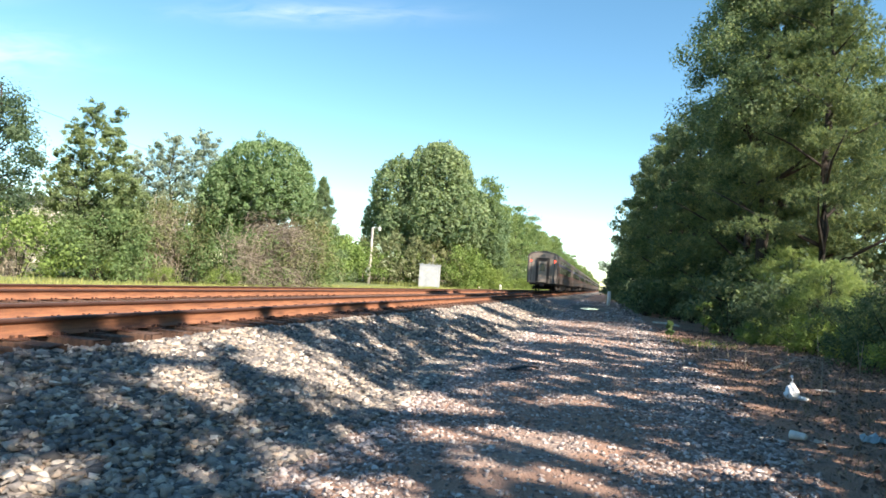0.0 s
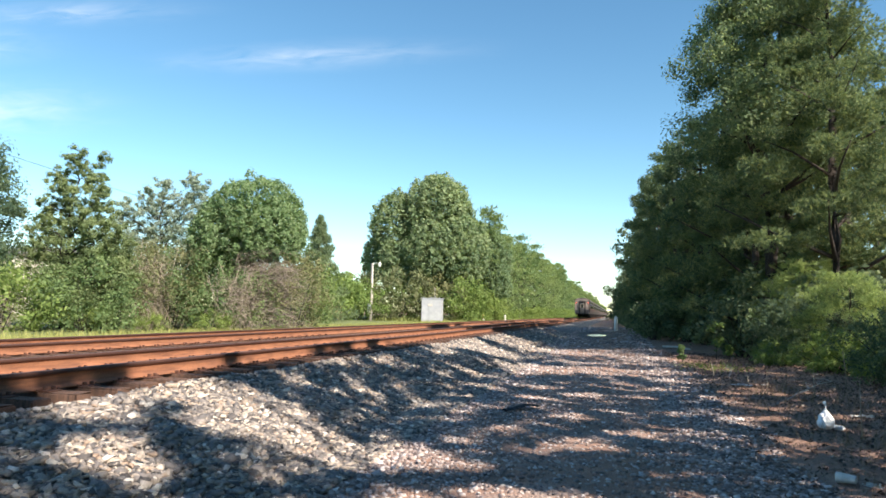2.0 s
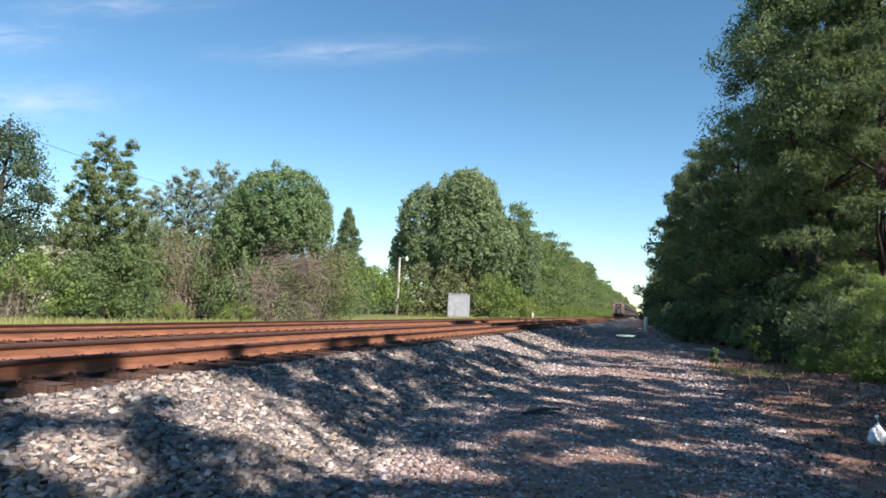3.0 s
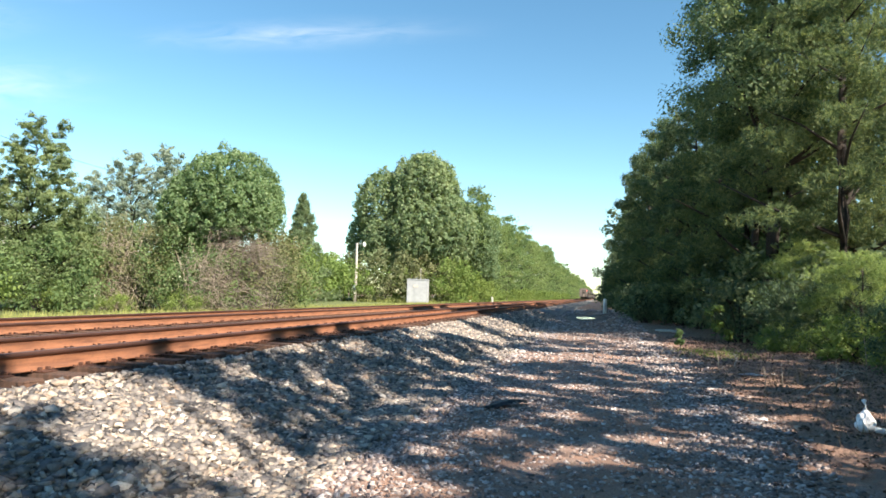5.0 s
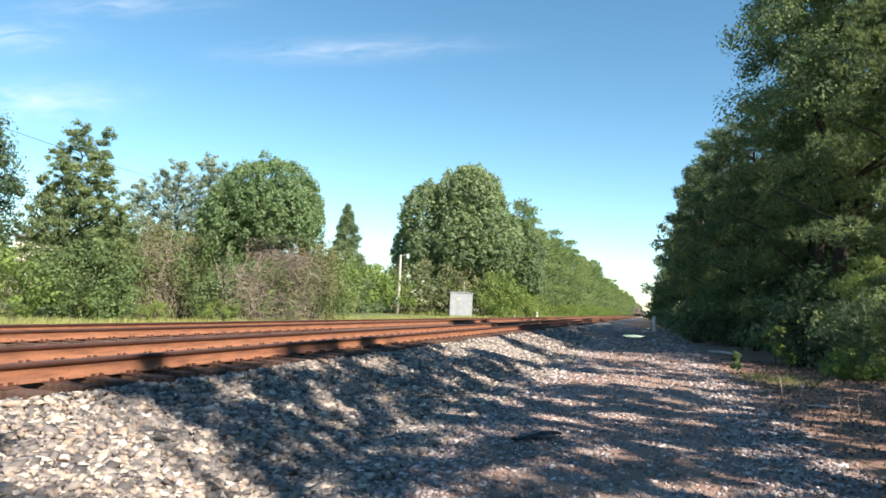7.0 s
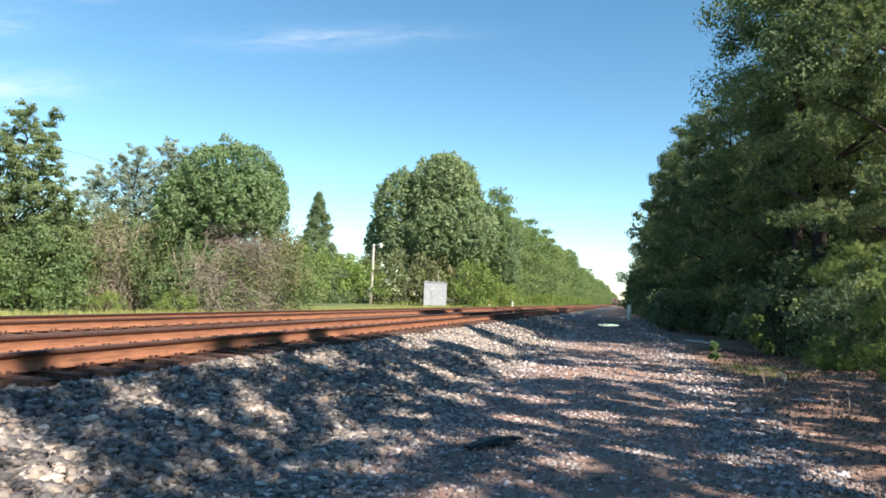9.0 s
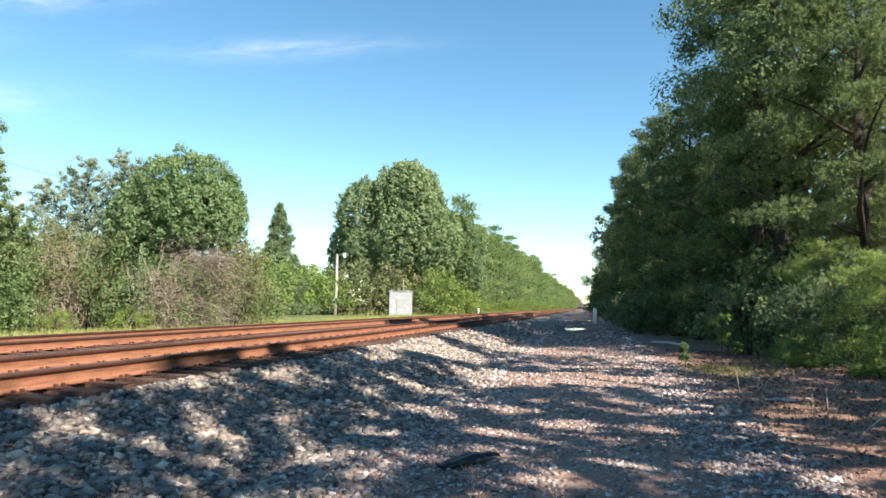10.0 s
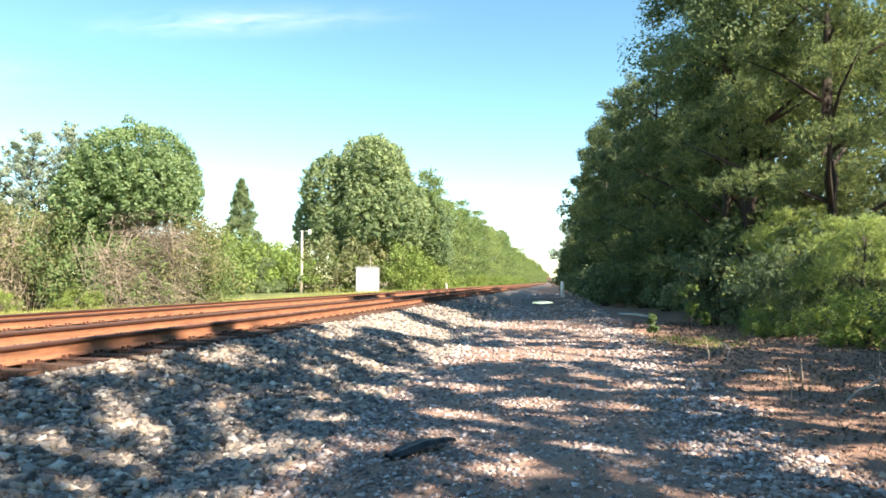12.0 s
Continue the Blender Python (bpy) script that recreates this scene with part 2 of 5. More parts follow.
def base_z(x, y):
    """Height of the earth: road on one side, tracks' formation, grass strip on the other."""
    x, y = np.asarray(x, float), np.asarray(y, float)
    road = -0.88 + 0.0052 * np.clip(y - 8, -20, 60)
    hollow = np.exp(-((x - 4.35) / 1.5) ** 2 - ((y - 50) / 8.0) ** 2)
    z = road + 0.03 * waves(x, y) * smoothstep(2.6, 4.0, x) * (1 - np.clip(1.6 * hollow, 0, 1)) - 0.05 * hollow
    z = z + smoothstep(8.5, 13, x) * 0.12 + 0.05 * waves(x * 0.7, y * 0.6) * smoothstep(8, 11, x)
    left = -0.62 + 0.12 * smoothstep(-12, -20, x) + 0.05 * waves(x * 0.4, y * 0.4)
    return np.where(x < -7.0, left, np.where(x < 2.6, road - 0.1, z))


def bed_z(x, y):
    """Top of the crushed-stone bed and its shoulders."""
    x, y = np.asarray(x, float), np.asarray(y, float)
    road = -0.88 + 0.0052 * np.clip(y - 8, -20, 60)
    toe = 2.75 + 0.25 * np.sin(y * 0.35) + 0.15 * np.sin(y * 0.9 + 1)
    s = np.clip((x - 0.66) / (toe - 0.66), 0, 1)
    fall = s ** 0.85 * (1 - 0.25 * s * (1 - s)) + 0.12 * np.sin(math.pi * s) ** 2 * np.sin(y * 0.55 + 0.6)
    z = -0.27 + (road - 0.05 + 0.27) * fall
    z = np.where(x < 0.6, -0.3, z)
    z = np.where(x < -7.1, -0.29 - 0.47 * smoothstep(-7.1, -8.6, x), z)
    return z + 0.02 * waves(x * 2.3, y * 2.1)


def sheet(name, xs, ys, zf, material, lift=0.0):
    gx, gy = np.meshgrid(xs, ys)
    z = zf(gx, gy) + lift
    v = np.stack([gx, gy, z], -1).reshape(-1, 3)
    nx, ny = len(xs), len(ys)
    i = (np.arange(ny - 1)[:, None] * nx + np.arange(nx - 1)).ravel()
    f = np.stack([i, i + 1, i + nx + 1, i + nx], 1)
    return new(name, soup(name, v, f, material, smooth=True))


# ---- ground ----
xs = np.unique(np.concatenate([np.linspace(-2200, -60, 14), np.linspace(-60, -9, 35), np.linspace(-9, 2, 8), np.linspace(2, 14, 49), np.linspace(14, 60, 24), np.linspace(60, 2200, 14)]))
ys = np.unique(np.concatenate([np.linspace(-300, -12, 12), np.linspace(-12, 45, 190), np.linspace(45, 130, 90), np.linspace(130, 3500, 40)]))
tagged(sheet("ground", xs, ys, base_z, M_ROAD), "grey gravel track and red-brown earth under pine litter", "ground", kind="structure")
bx = np.concatenate([np.linspace(-9.2, -6.4, 9), np.linspace(-5.9, 0.4, 12), np.linspace(0.5, 3.3, 22)])
by = np.unique(np.concatenate([np.linspace(-60, -6, 20), np.linspace(-6, 40, 230), np.linspace(40, 120, 120), np.linspace(120, 1800, 80)]))
tagged(sheet("track_bed", bx, by, bed_z, M_BED), "sloping bed of grey crushed stone under the tracks", "railway ballast", kind="structure")
fx = np.concatenate([np.linspace(9.6, 14, 16), np.linspace(15, 60, 16)])
fy = np.unique(np.concatenate([np.linspace(-40, 60, 130), np.linspace(60, 600, 60)]))
tagged(sheet("forest_floor", fx, fy, lambda x, y: base_z(x, y) + 0.03 - 0.12 * (1 - smoothstep(9.6, 10.6 + 0.4 * np.sin(y * 1.1), x)), M_FLOOR),
       "red-brown pine needles and dead leaves under the trees", "forest floor", kind="structure")
gx = np.concatenate([np.linspace(-60, -12, 20), np.linspace(-11.5, -7.9, 12)])
M_SOD = plain("grassy soil", (0.13, 0.16, 0.05), 0.95, 0, 1.5, 0.4)
tagged(sheet("grass_verge", gx, np.linspace(-20, 500, 160), lambda x, y: base_z(x, y) + 0.05 - 0.1 * smoothstep(-8.6, -7.9, x), M_SOD),
       "strip of sunlit yellow-green grass beside the far track", "grass verge", kind="structure")


# ---- railway ----
def rail_mesh(y0, y1):
    """Flat-bottomed rail, 0.186 m high, head top at z = 0."""
    prof = [(-0.076, -0.186), (-0.076, -0.175), (-0.02, -0.158), (-0.009, -0.14), (-0.009, -0.06), (-0.016, -0.048), (-0.036, -0.04), (-0.037, -0.012), (-0.028, -0.001)]
    prof = prof + [(-x, z) for x, z in prof[::-1]]
    ys_ = np.unique(np.concatenate([np.arange(y0, 60, 2.0), np.linspace(60, y1, 12)]))
    n = len(prof)
    v = [(x, y, z) for y in ys_ for x, z in prof]
    f, idx = [], []
    for i in range(len(ys_) - 1):
        for j in range(n):
            f.append((i * n + j, i * n + (j + 1) % n, (i + 1) * n + (j + 1) % n, (i + 1) * n + j))
            idx.append(2 if j == 8 else 1 if j in (6, 7, 9, 10) else 0)
    return soup("rail", v, f, M_RAIL, M_HEAD, M_TOP, index=idx)


RAIL = rail_mesh(-40, 1500)


def tie_mesh(seed):
    r = random.Random(seed)
    bm = boxed(-1.3, 1.3, -0.115, 0.115, -0.18, 0.0, bevel=0.012)
    for v in bm.verts:
        v.co += Vector((r.uniform(-0.02, 0.02), r.uniform(-0.01, 0.01), r.uniform(-0.008, 0.008)))
    return mesh_of("tie", bm, M_TIE)


def plate_mesh():
    bm = boxed(-0.18, 0.18, -0.09, 0.09, 0.0, 0.016, bevel=0.004)
    for sx in (-0.095, 0.095):
        for sy in (-0.05, 0.05):
            box(bm, sx - 0.022, sx + 0.022, sy - 0.014, sy + 0.014, 0.014, 0.05, bevel=0.004)
    for sy in (-0.13, 0.13):
        box(bm, -0.09, 0.09, sy - 0.012, sy + 0.012, 0.005, 0.03, bevel=0.004)
    return mesh_of("tie_plate", bm, M_PLATE)


TIES = [tie_mesh(i) for i in range(6)]
PLATE = plate_mesh()


def track(xa, xb, z, near, label):
    thing = tagged(new("railway_track"), label, "railway track", "railway tracks")
    thing.location = ((xa + xb) / 2, 0, z)
    half = abs(xa - xb) / 2
    for sx in (half, -half):
        part("rail", RAIL, None, thing).location = (sx, 0, 0)
    r = random.Random(5)
    count = 0
    rest = []
    y = -6.0
    while y < 320:
        dx, turn = r.uniform(-0.06, 0.06), r.uniform(-1.5, 1.5)
        if count < near:
            tie = part("tie", TIES[count % 6], None, thing)
            tie.location, tie.rotation_euler = (dx, y, -0.2), (0, 0, radians(turn))
            if count < 90:
                for sx in (half, -half):
                    part("tie_plate", PLATE, None, thing).location = (sx, y, -0.202)
        else:
            rest.append((dx, y))
        count += 1
        y += 0.5 + r.uniform(-0.035, 0.035)
    bv, bf = [], []
    for dx, y in rest:
        o = len(bv)
        bv += [(dx + sx * 1.3, y + sy * 0.115, -0.2 + sz) for sz in (-0.18, 0) for sx, sy in ((-1, -1), (1, -1), (1, 1), (-1, 1))]
        bf += [(o + 4, o + 5, o + 6, o + 7), (o, o + 1, o + 5, o + 4), (o + 1, o + 2, o + 6, o + 5), (o + 2, o + 3, o + 7, o + 6), (o + 3, o, o + 4, o + 7)]
    tagged(part("distant_ties", soup("distant_ties", bv, bf, M_TIE), None, thing), kind="stuff")
    return thing


track(0.0, -1.51, 0.0, 200, "rust-orange rails on dark wooden ties in crushed stone")
track(-4.44, -5.95, -0.028, 60, "second pair of rust-orange rails beyond the first track")


# ---- stones ----
# a broken block: eight corners, six sides
BLOCK_V = np.array([(x, y, z) for z in (-1, 1) for x, y in ((-1, -1), (1, -1), (1, 1), (-1, 1))], float)
BLOCK_F = np.array([(3, 2, 1, 0), (4, 5, 6, 7), (0, 1, 5, 4), (1, 2, 6, 5), (2, 3, 7, 6), (3, 0, 4, 7)])


def turns(n):
    q = rng.normal(size=(n, 4))
    q /= np.linalg.norm(q, axis=1)[:, None]
    w, x, y, z = q.T
    return np.stack([1 - 2 * (y * y + z * z), 2 * (x * y - w * z), 2 * (x * z + w * y), 2 * (x * y + w * z), 1 - 2 * (x * x + z * z), 2 * (y * z - w * x),
                     2 * (x * z - w * y), 2 * (y * z + w * x), 1 - 2 * (x * x + y * y)], 1).reshape(-1, 3, 3)


def stones(name, x, y, z, size, label, material):
    n = len(x)
    shape = (BLOCK_V[None] * rng.uniform(0.22, 1.05, (n, 8, 3))) * rng.uniform(0.5, 1.35, (n, 1, 3))
    v = np.einsum("nij,nkj->nki", turns(n), shape) * (size * 0.62)[:, None, None]
    v[:, :, 2] *= 0.62
    v += np.stack([x, y, z], 1)[:, None]
    f = BLOCK_F[None] + 8 * np.arange(n)[:, None, None]
    return tagged(new(name, soup(name, v.reshape(-1, 3), f.reshape(-1, 4), material)), label, "gravel", kind="stuff")


def scatter(n, x0, x1, y0, y1):
    return rng.uniform(x0, x1, n), rng.uniform(y0, y1, n)


def ballast():
    xs_, ys_, ss = [], [], []
    for n, y0, y1, s0, s1 in ((30000, 3.5, 13, 0.038, 0.088), (13000, 13, 26, 0.045, 0.095), (4500, 26, 50, 0.07, 0.13), (5500, -3.5, 3.5, 0.05, 0.1)):
        x, y = scatter(n, 0.3, 3.2, y0, y1)
        xs_.append(x), ys_.append(y), ss.append(rng.uniform(s0, s1, n) * rng.choice([0.7, 1.0, 1.25], n, p=[0.3, 0.55, 0.15]))
    x, y, s = np.concatenate(xs_), np.concatenate(ys_), np.concatenate(ss)
    stones("ballast_stones", x, y, np.maximum(bed_z(x, y), base_z(x, y)) + rng.uniform(-0.006, 0.03, len(x)), s, "loose angular grey ballast stones on the track shoulder", M_STONE)


def road_gravel():
    x1, y1 = scatter(34000, 2.6, 8.2, 4.0, 15)
    x2, y2 = scatter(14000, 2.6, 8.4, 15, 32)
    x3, y3 = scatter(9000, 2.6, 7.4, 32, 75)
    x4, y4 = scatter(6000, 2.6, 8.2, -3.5, 4.0)
    x, y = np.concatenate([x1, x2, x3, x4]), np.concatenate([y1, y2, y3, y4])
    s = np.concatenate([rng.uniform(0.018, 0.055, 34000), rng.uniform(0.035, 0.075, 14000), rng.uniform(0.06, 0.14, 9000), rng.uniform(0.03, 0.07, 6000)])
    # stones lie thicker near the shoulder and along one verge
    want = 0.32 + 0.75 * (1 - smoothstep(2.6, 4.6, x)) + 0.6 * np.exp(-((x - 6.9) / 0.5) ** 2) + 0.35 * (np.sin(x * 2.1 + 0.7 * y) * np.sin(0.9 * y) > 0.2) - 0.75 * smoothstep(7.2, 7.9, x)
    want = np.where(((x - 4.35) / 1.5) ** 2 + ((y - 50) / 7.2) ** 2 < 1, 0.0, want)
    keep = rng.uniform(0, 1, len(x)) < want
    x, y, s = x[keep], y[keep], s[keep]
    s *= np.where(x < 3.6, 1.3, np.where(x < 6.4, 0.95, 1.15))
    stones("road_gravel", x, y, np.maximum(bed_z(x, y), base_z(x, y)) + 0.004, s, "small brown and grey stones scattered over the gravel track", M_GRIT)


ballast()
road_gravel()


# ---- trees ----
def unit(n, r=rng):
    v = r.normal(size=(n, 3))
    return v / np.linalg.norm(v, axis=1)[:, None]


def leaf_cloud(name, centres, radii, per, length, width, material, r, flat=1.0, shell=0.3):
    """Small folded leaves filling clumps: centres (n,3), radii (n,)."""
    n = len(centres) * per
    c, rad = np.repeat(centres, per, 0), np.repeat(radii, per)
    d = unit(n, r)
    where = c + d * (rad * (shell + (1 - shell) * r.uniform(0, 1, n)) * r.uniform(0.55, 1.0, n) ** 0.5)[:, None] * np.array([1, 1, flat])
    normal = d * 1.3 + unit(n, r) * 0.6 + np.array([0, 0, 0.4])
    normal /= np.linalg.norm(normal, axis=1)[:, None]
    a = np.cross(normal, unit(n, r))
    a /= np.linalg.norm(a, axis=1)[:, None] + 1e-9
    b = np.cross(normal, a)
    s = r.uniform(0.65, 1.35, n)[:, None]
    a, b = a * s * length / 2, b * s * width / 2
    bend = normal * (s * length * 0.12)
    v = np.stack([where - a - bend, where + b, where + a - bend, where - b], 1).reshape(-1, 3)
    return soup(name, v, np.arange(4 * n).reshape(-1, 4), material)


def needle_cloud(name, centres, radii, tufts, per, length, width, material, r, flat=0.6, shell=0.25):
    """Pine tufts: thin needles springing from points inside flat clumps."""
    n = len(centres) * tufts
    c, rad = np.repeat(centres, tufts, 0), np.repeat(radii, tufts)
    d = unit(n, r)
    base = c + d * (rad * r.uniform(shell, 1.0, n))[:, None] * np.array([1, 1, flat])
    axis = d + np.array([0, 0, 0.5]) + 0.4 * unit(n, r)
    base, axis = np.repeat(base, per, 0), np.repeat(axis, per, 0)
    m = n * per
    ray = axis + 0.9 * unit(m, r)
    ray /= np.linalg.norm(ray, axis=1)[:, None]
    side = np.cross(ray, np.repeat(d, per, 0) * 1.2 + 0.5 * unit(m, r) + np.array([0, 0, 0.4]))
    side /= np.linalg.norm(side, axis=1)[:, None] + 1e-9
    ln = length * r.uniform(0.7, 1.25, m)[:, None]
    v = np.stack([base - side * width / 2, base + side * width / 2, base + ray * ln], 1).reshape(-1, 3)
    return soup(name, v, np.arange(3 * m).reshape(-1, 3), material)


def wood(height, r0, limbs, r, lean=0.03):
    """Trunk with limbs that reach towards the given points."""
    bm = bmesh.new()
    k = 7
    wob = [(r.uniform(-1, 1) * lean * height * i / k, r.uniform(-1, 1) * lean * height * i / k) for i in range(k + 1)]
    pts = [(wob[i][0], wob[i][1], height * i / k - (0.25 if i == 0 else 0)) for i in range(k + 1)]
    tube(bm, pts, [r0 * (1.25 if i == 0 else 1 - 0.88 * i / k) for i in range(k + 1)], 8)
    for c in limbs:
        c = Vector(c)
        z = max(0.08 * height, c.z - 0.5 * math.hypot(c.x, c.y) - 0.2)
        z = min(z, 0.93 * height)
        t = z / height * k
        i = min(int(t), k - 1)
        a = Vector(pts[i]).lerp(Vector(pts[i + 1]), t - i)
        rr = max(0.012, r0 * (1 - 0.88 * z / height) * 0.42)
        mid = a.lerp(c, 0.5) + Vector((r.uniform(-0.15, 0.15), r.uniform(-0.15, 0.15), r.uniform(-0.05, 0.2)))
        tube(bm, [a, mid, c], [rr, rr * 0.6, rr * 0.2], 5)
    return bm


def tree(name, height, trunk_r, crown, limb_points, material, label, category, r, group="", bark_mat=None):
    """crown: a mesh. The thing is an Empty at its foot."""
    thing = tagged(new(name), label, category, group)
    part("trunk", wood(height, trunk_r, limb_points, r), bark_mat or M_BARK, thing)
    part("crown", crown, None, thing)
    return thing


def broadleaf(seed, height, radius, low, clumps, per, leaf, material, label, group="", name="broadleaf_tree", squash=1.0, taper=0.0, clump_r=(0.5, 0.95), rough=0.1, fill=(0.3, 1.0)):
    """A tree with an ellipsoid crown from low to height; taper narrows its top."""
    r = np.random.default_rng(seed)
    mid, hz = (low + height) / 2, (height - low) / 2
    d = unit(clumps, r)
    f = r.uniform(*fill, clumps) ** 0.45
    c = d * f[:, None] * np.array([radius, radius, hz * squash]) * 0.88
    c[:, :2] *= (1 - taper * np.clip((c[:, 2] + hz) / (2 * hz), 0, 1))[:, None]
    c[:, 2] += mid
    c += r.normal(scale=rough * radius, size=c.shape)
    rad = r.uniform(*clump_r, clumps) * radius * 0.36
    crown = leaf_cloud("crown", c, rad, per, leaf, leaf * 0.6, material, r)
    limbs = c[r.choice(clumps, min(clumps, 26), replace=False)]
    return tree(name, height * 0.86, 0.02 * height + 0.03, crown, limbs, material, label, "tree", r, group)


def pine(seed, height, reach, low, whorls, material, label, group="", needles=(9, 9, 0.26, 0.03), name="pine_tree", power=0.65):
    """A pine with whorls of limbs that carry flat needle clumps."""
    r = np.random.default_rng(seed)
    c, rad, tips = [], [], []
    for w in range(whorls):
        u = (w + r.uniform(0, 0.8)) / whorls
        z = low + (height - low) * u
        ln = reach * (1 - u) ** power * r.uniform(0.75, 1.15) + 0.35
        for k in range(r.integers(4, 6)):
            a = r.uniform(0, 2 * math.pi)
            l2 = ln * r.uniform(0.65, 1.1)
            tip = np.array([math.cos(a) * l2, math.sin(a) * l2, z + 0.12 * l2 + r.uniform(-0.35, 0.35)])
            tips.append(tip)
            for s in (0.45, 0.74, 1.0):
                c.append(tip * np.array([s, s, 1]) + np.array([0, 0, -0.18 * (1 - s) * l2]) + r.normal(scale=0.18, size=3))
                rad.append((0.4 + 0.28 * r.uniform() + 0.07 * l2 * s) * (0.6 + 0.4 * height / 14) if height < 14 else 0.4 + 0.28 * r.uniform() + 0.07 * l2 * s)
    c, rad = np.array(c), np.array(rad)
    crown = needle_cloud("crown", c, rad, needles[0], needles[1], needles[2], needles[3], material, r)
    pick = r.choice(len(tips), min(len(tips), 40), replace=False)
    return tree(name, height * 0.98, 0.012 * height + 0.04, crown, [tips[i] for i in pick], material, label, "pine tree", r, group)


def bough_pine(seed, height, reach, low, boughs, material, label, group="", needles=(22, 8, 0.2, 0.034), name="pine_tree", lump=0.4, cone=0.6, inner=0.3, spread=0.34, flat=0.62):
    """A pine whose limbs end in broad, fluffy boughs with dark gaps between them."""
    r = np.random.default_rng(seed)
    c, rad, tips = [], [], []
    for k in range(boughs):
        u = (k + r.uniform(0, 0.9)) / boughs
        a = k * 2.4 + r.uniform(-0.5, 0.5)
        ln = reach * (1 - u) ** cone * r.uniform(0.7, 1.15) + lump * (1 if cone < 0.9 else 1 - u)
        z = low + (height - low) * u + 0.1 * ln
        out, across = np.array([math.cos(a), math.sin(a), 0.0]), np.array([-math.sin(a), math.cos(a), 0.0])
        tips.append(out * ln * 0.9 + np.array([0, 0, z]))
        for i in range(3 + int(2.6 * ln)):
            f = r.uniform(inner, 1.0) ** 0.7
            c.append(out * ln * f + across * r.uniform(-spread, spread) * ln * f + np.array([0, 0, z + r.uniform(-0.22, 0.22) - 0.05 * ln * f * f]))
            rad.append(lump * r.uniform(0.75, 1.3) * (1 if cone < 0.9 else 1.05 - 0.75 * u))
    crown = needle_cloud("crown", np.array(c), np.array(rad), *needles, material, r, flat, 0.55)
    return tree(name, height * 0.98, 0.014 * height + 0.04, crown, tips[::2], material, label, "pine tree", r, group)


def shell_clumps(r, n, centre, radii, low=-1.0, jitter=0.05):
    """Clump centres spread evenly over an ellipsoid, above low (-1 to 1)."""
    i = np.arange(n) + 0.5
    z = 1 - i / n * (1 - low)
    a = i * 2.39996 + r.uniform(-0.15, 0.15, n)
    q = np.sqrt(np.clip(1 - z * z, 0, 1))
    d = np.stack([np.cos(a) * q, np.sin(a) * q, z], 1)
    return np.array(centre) + d * np.array(radii) * (1 + r.normal(scale=jitter, size=(n, 1)))


def domed(seed, height, lobes, clump, per, leaf, material, label, density=9.0, name="broadleaf_tree"):
    """A crown of rounded lobes (x, y, z, radius, half-height), leafy on the outside, dim within."""
    r = np.random.default_rng(seed)
    c = []
    for x, y, z, rad, hz in lobes:
        n = int(density * rad * max(rad, hz) / clump)
        c.append(shell_clumps(r, n, (x, y, z), (rad, rad, hz), -0.75, 0.055))
        c.append(shell_clumps(r, n // 3, (x, y, z), (rad * 0.68, rad * 0.68, hz * 0.68), -0.95, 0.12))
    c = np.concatenate(c)
    crown = leaf_cloud("crown", c, clump * r.uniform(0.7, 1.25, len(c)), per, leaf, leaf * 0.62, material, r, shell=0.45)
    limbs = c[r.choice(len(c), 30, replace=False)]
    return tree(name, height * 0.8, 0.018 * height + 0.04, crown, limbs, material, label, "tree", r)


def feathery(seed, leaders, reach, low, limbs, per, leaf, material, label, lump=0.34, droop=0.25, name="broadleaf_tree"):
    """Several upright leaders (x, y, height) with drooping leafy side limbs."""
    r = np.random.default_rng(seed)
    c, rad, tips = [], [], []
    for lx, ly, h in leaders:
        for k in range(limbs):
            u = (k + r.uniform(0, 1)) / limbs
            a = k * 2.4 + r.uniform(-0.6, 0.6)
            ln = reach * (1 - u) ** 0.75 * r.uniform(0.55, 1.15) + 0.3
            z = low + (h - low) * u
            for f in (0.35, 0.62, 0.85, 1.05):
                c.append((lx * min(1, 0.4 + u) + math.cos(a) * ln * f, ly * min(1, 0.4 + u) + math.sin(a) * ln * f, z + 0.35 * ln * f - droop * ln * f * f + r.normal(scale=0.22)))
                rad.append(lump * (1.15 - 0.6 * u) * r.uniform(0.7, 1.3))
            tips.append(c[-1])
    c, rad = np.array(c), np.array(rad)
    crown = leaf_cloud("crown", c, rad, per, leaf, leaf * 0.5, material, r, 0.75, 0.1)
    top = max(h for _, _, h in leaders)
    return tree(name, top * 0.97, 0.012 * top + 0.03, crown, tips[::2], material, label, "tree", r)


def shrub(seed, height, radius, clumps, per, leaf, material, label, group="", name="shrub", needles=None):
    r = np.random.default_rng(seed)
    d = unit(clumps, r)
    c = d * (r.uniform(0.2, 1, clumps) ** 0.5)[:, None] * np.array([radius, radius, height * 0.5])
    c[:, 2] = np.abs(c[:, 2] + height * 0.42)
    rad = r.uniform(0.22, 0.42, clumps) * min(radius, height * 0.6)
    thing = tagged(new(name), label, "shrub", group)
    bm = bmesh.new()
    for p in c[:12]:
        q = Vector(p)
        tube(bm, [(0.1 * q.x, 0.1 * q.y, -0.1), (0.5 * q.x, 0.5 * q.y, 0.5 * q.z), q], [0.025, 0.015, 0.004], 5)
    part("stem", bm, M_BARK, thing)
    if needles:
        part("foliage", needle_cloud("foliage", c, rad * 1.15, *needles, material, r, 0.7), None, thing)
    else:
        part("foliage", leaf_cloud("foliage", c, rad, per, leaf, leaf * 0.6, material, r), None, thing)
    return thing


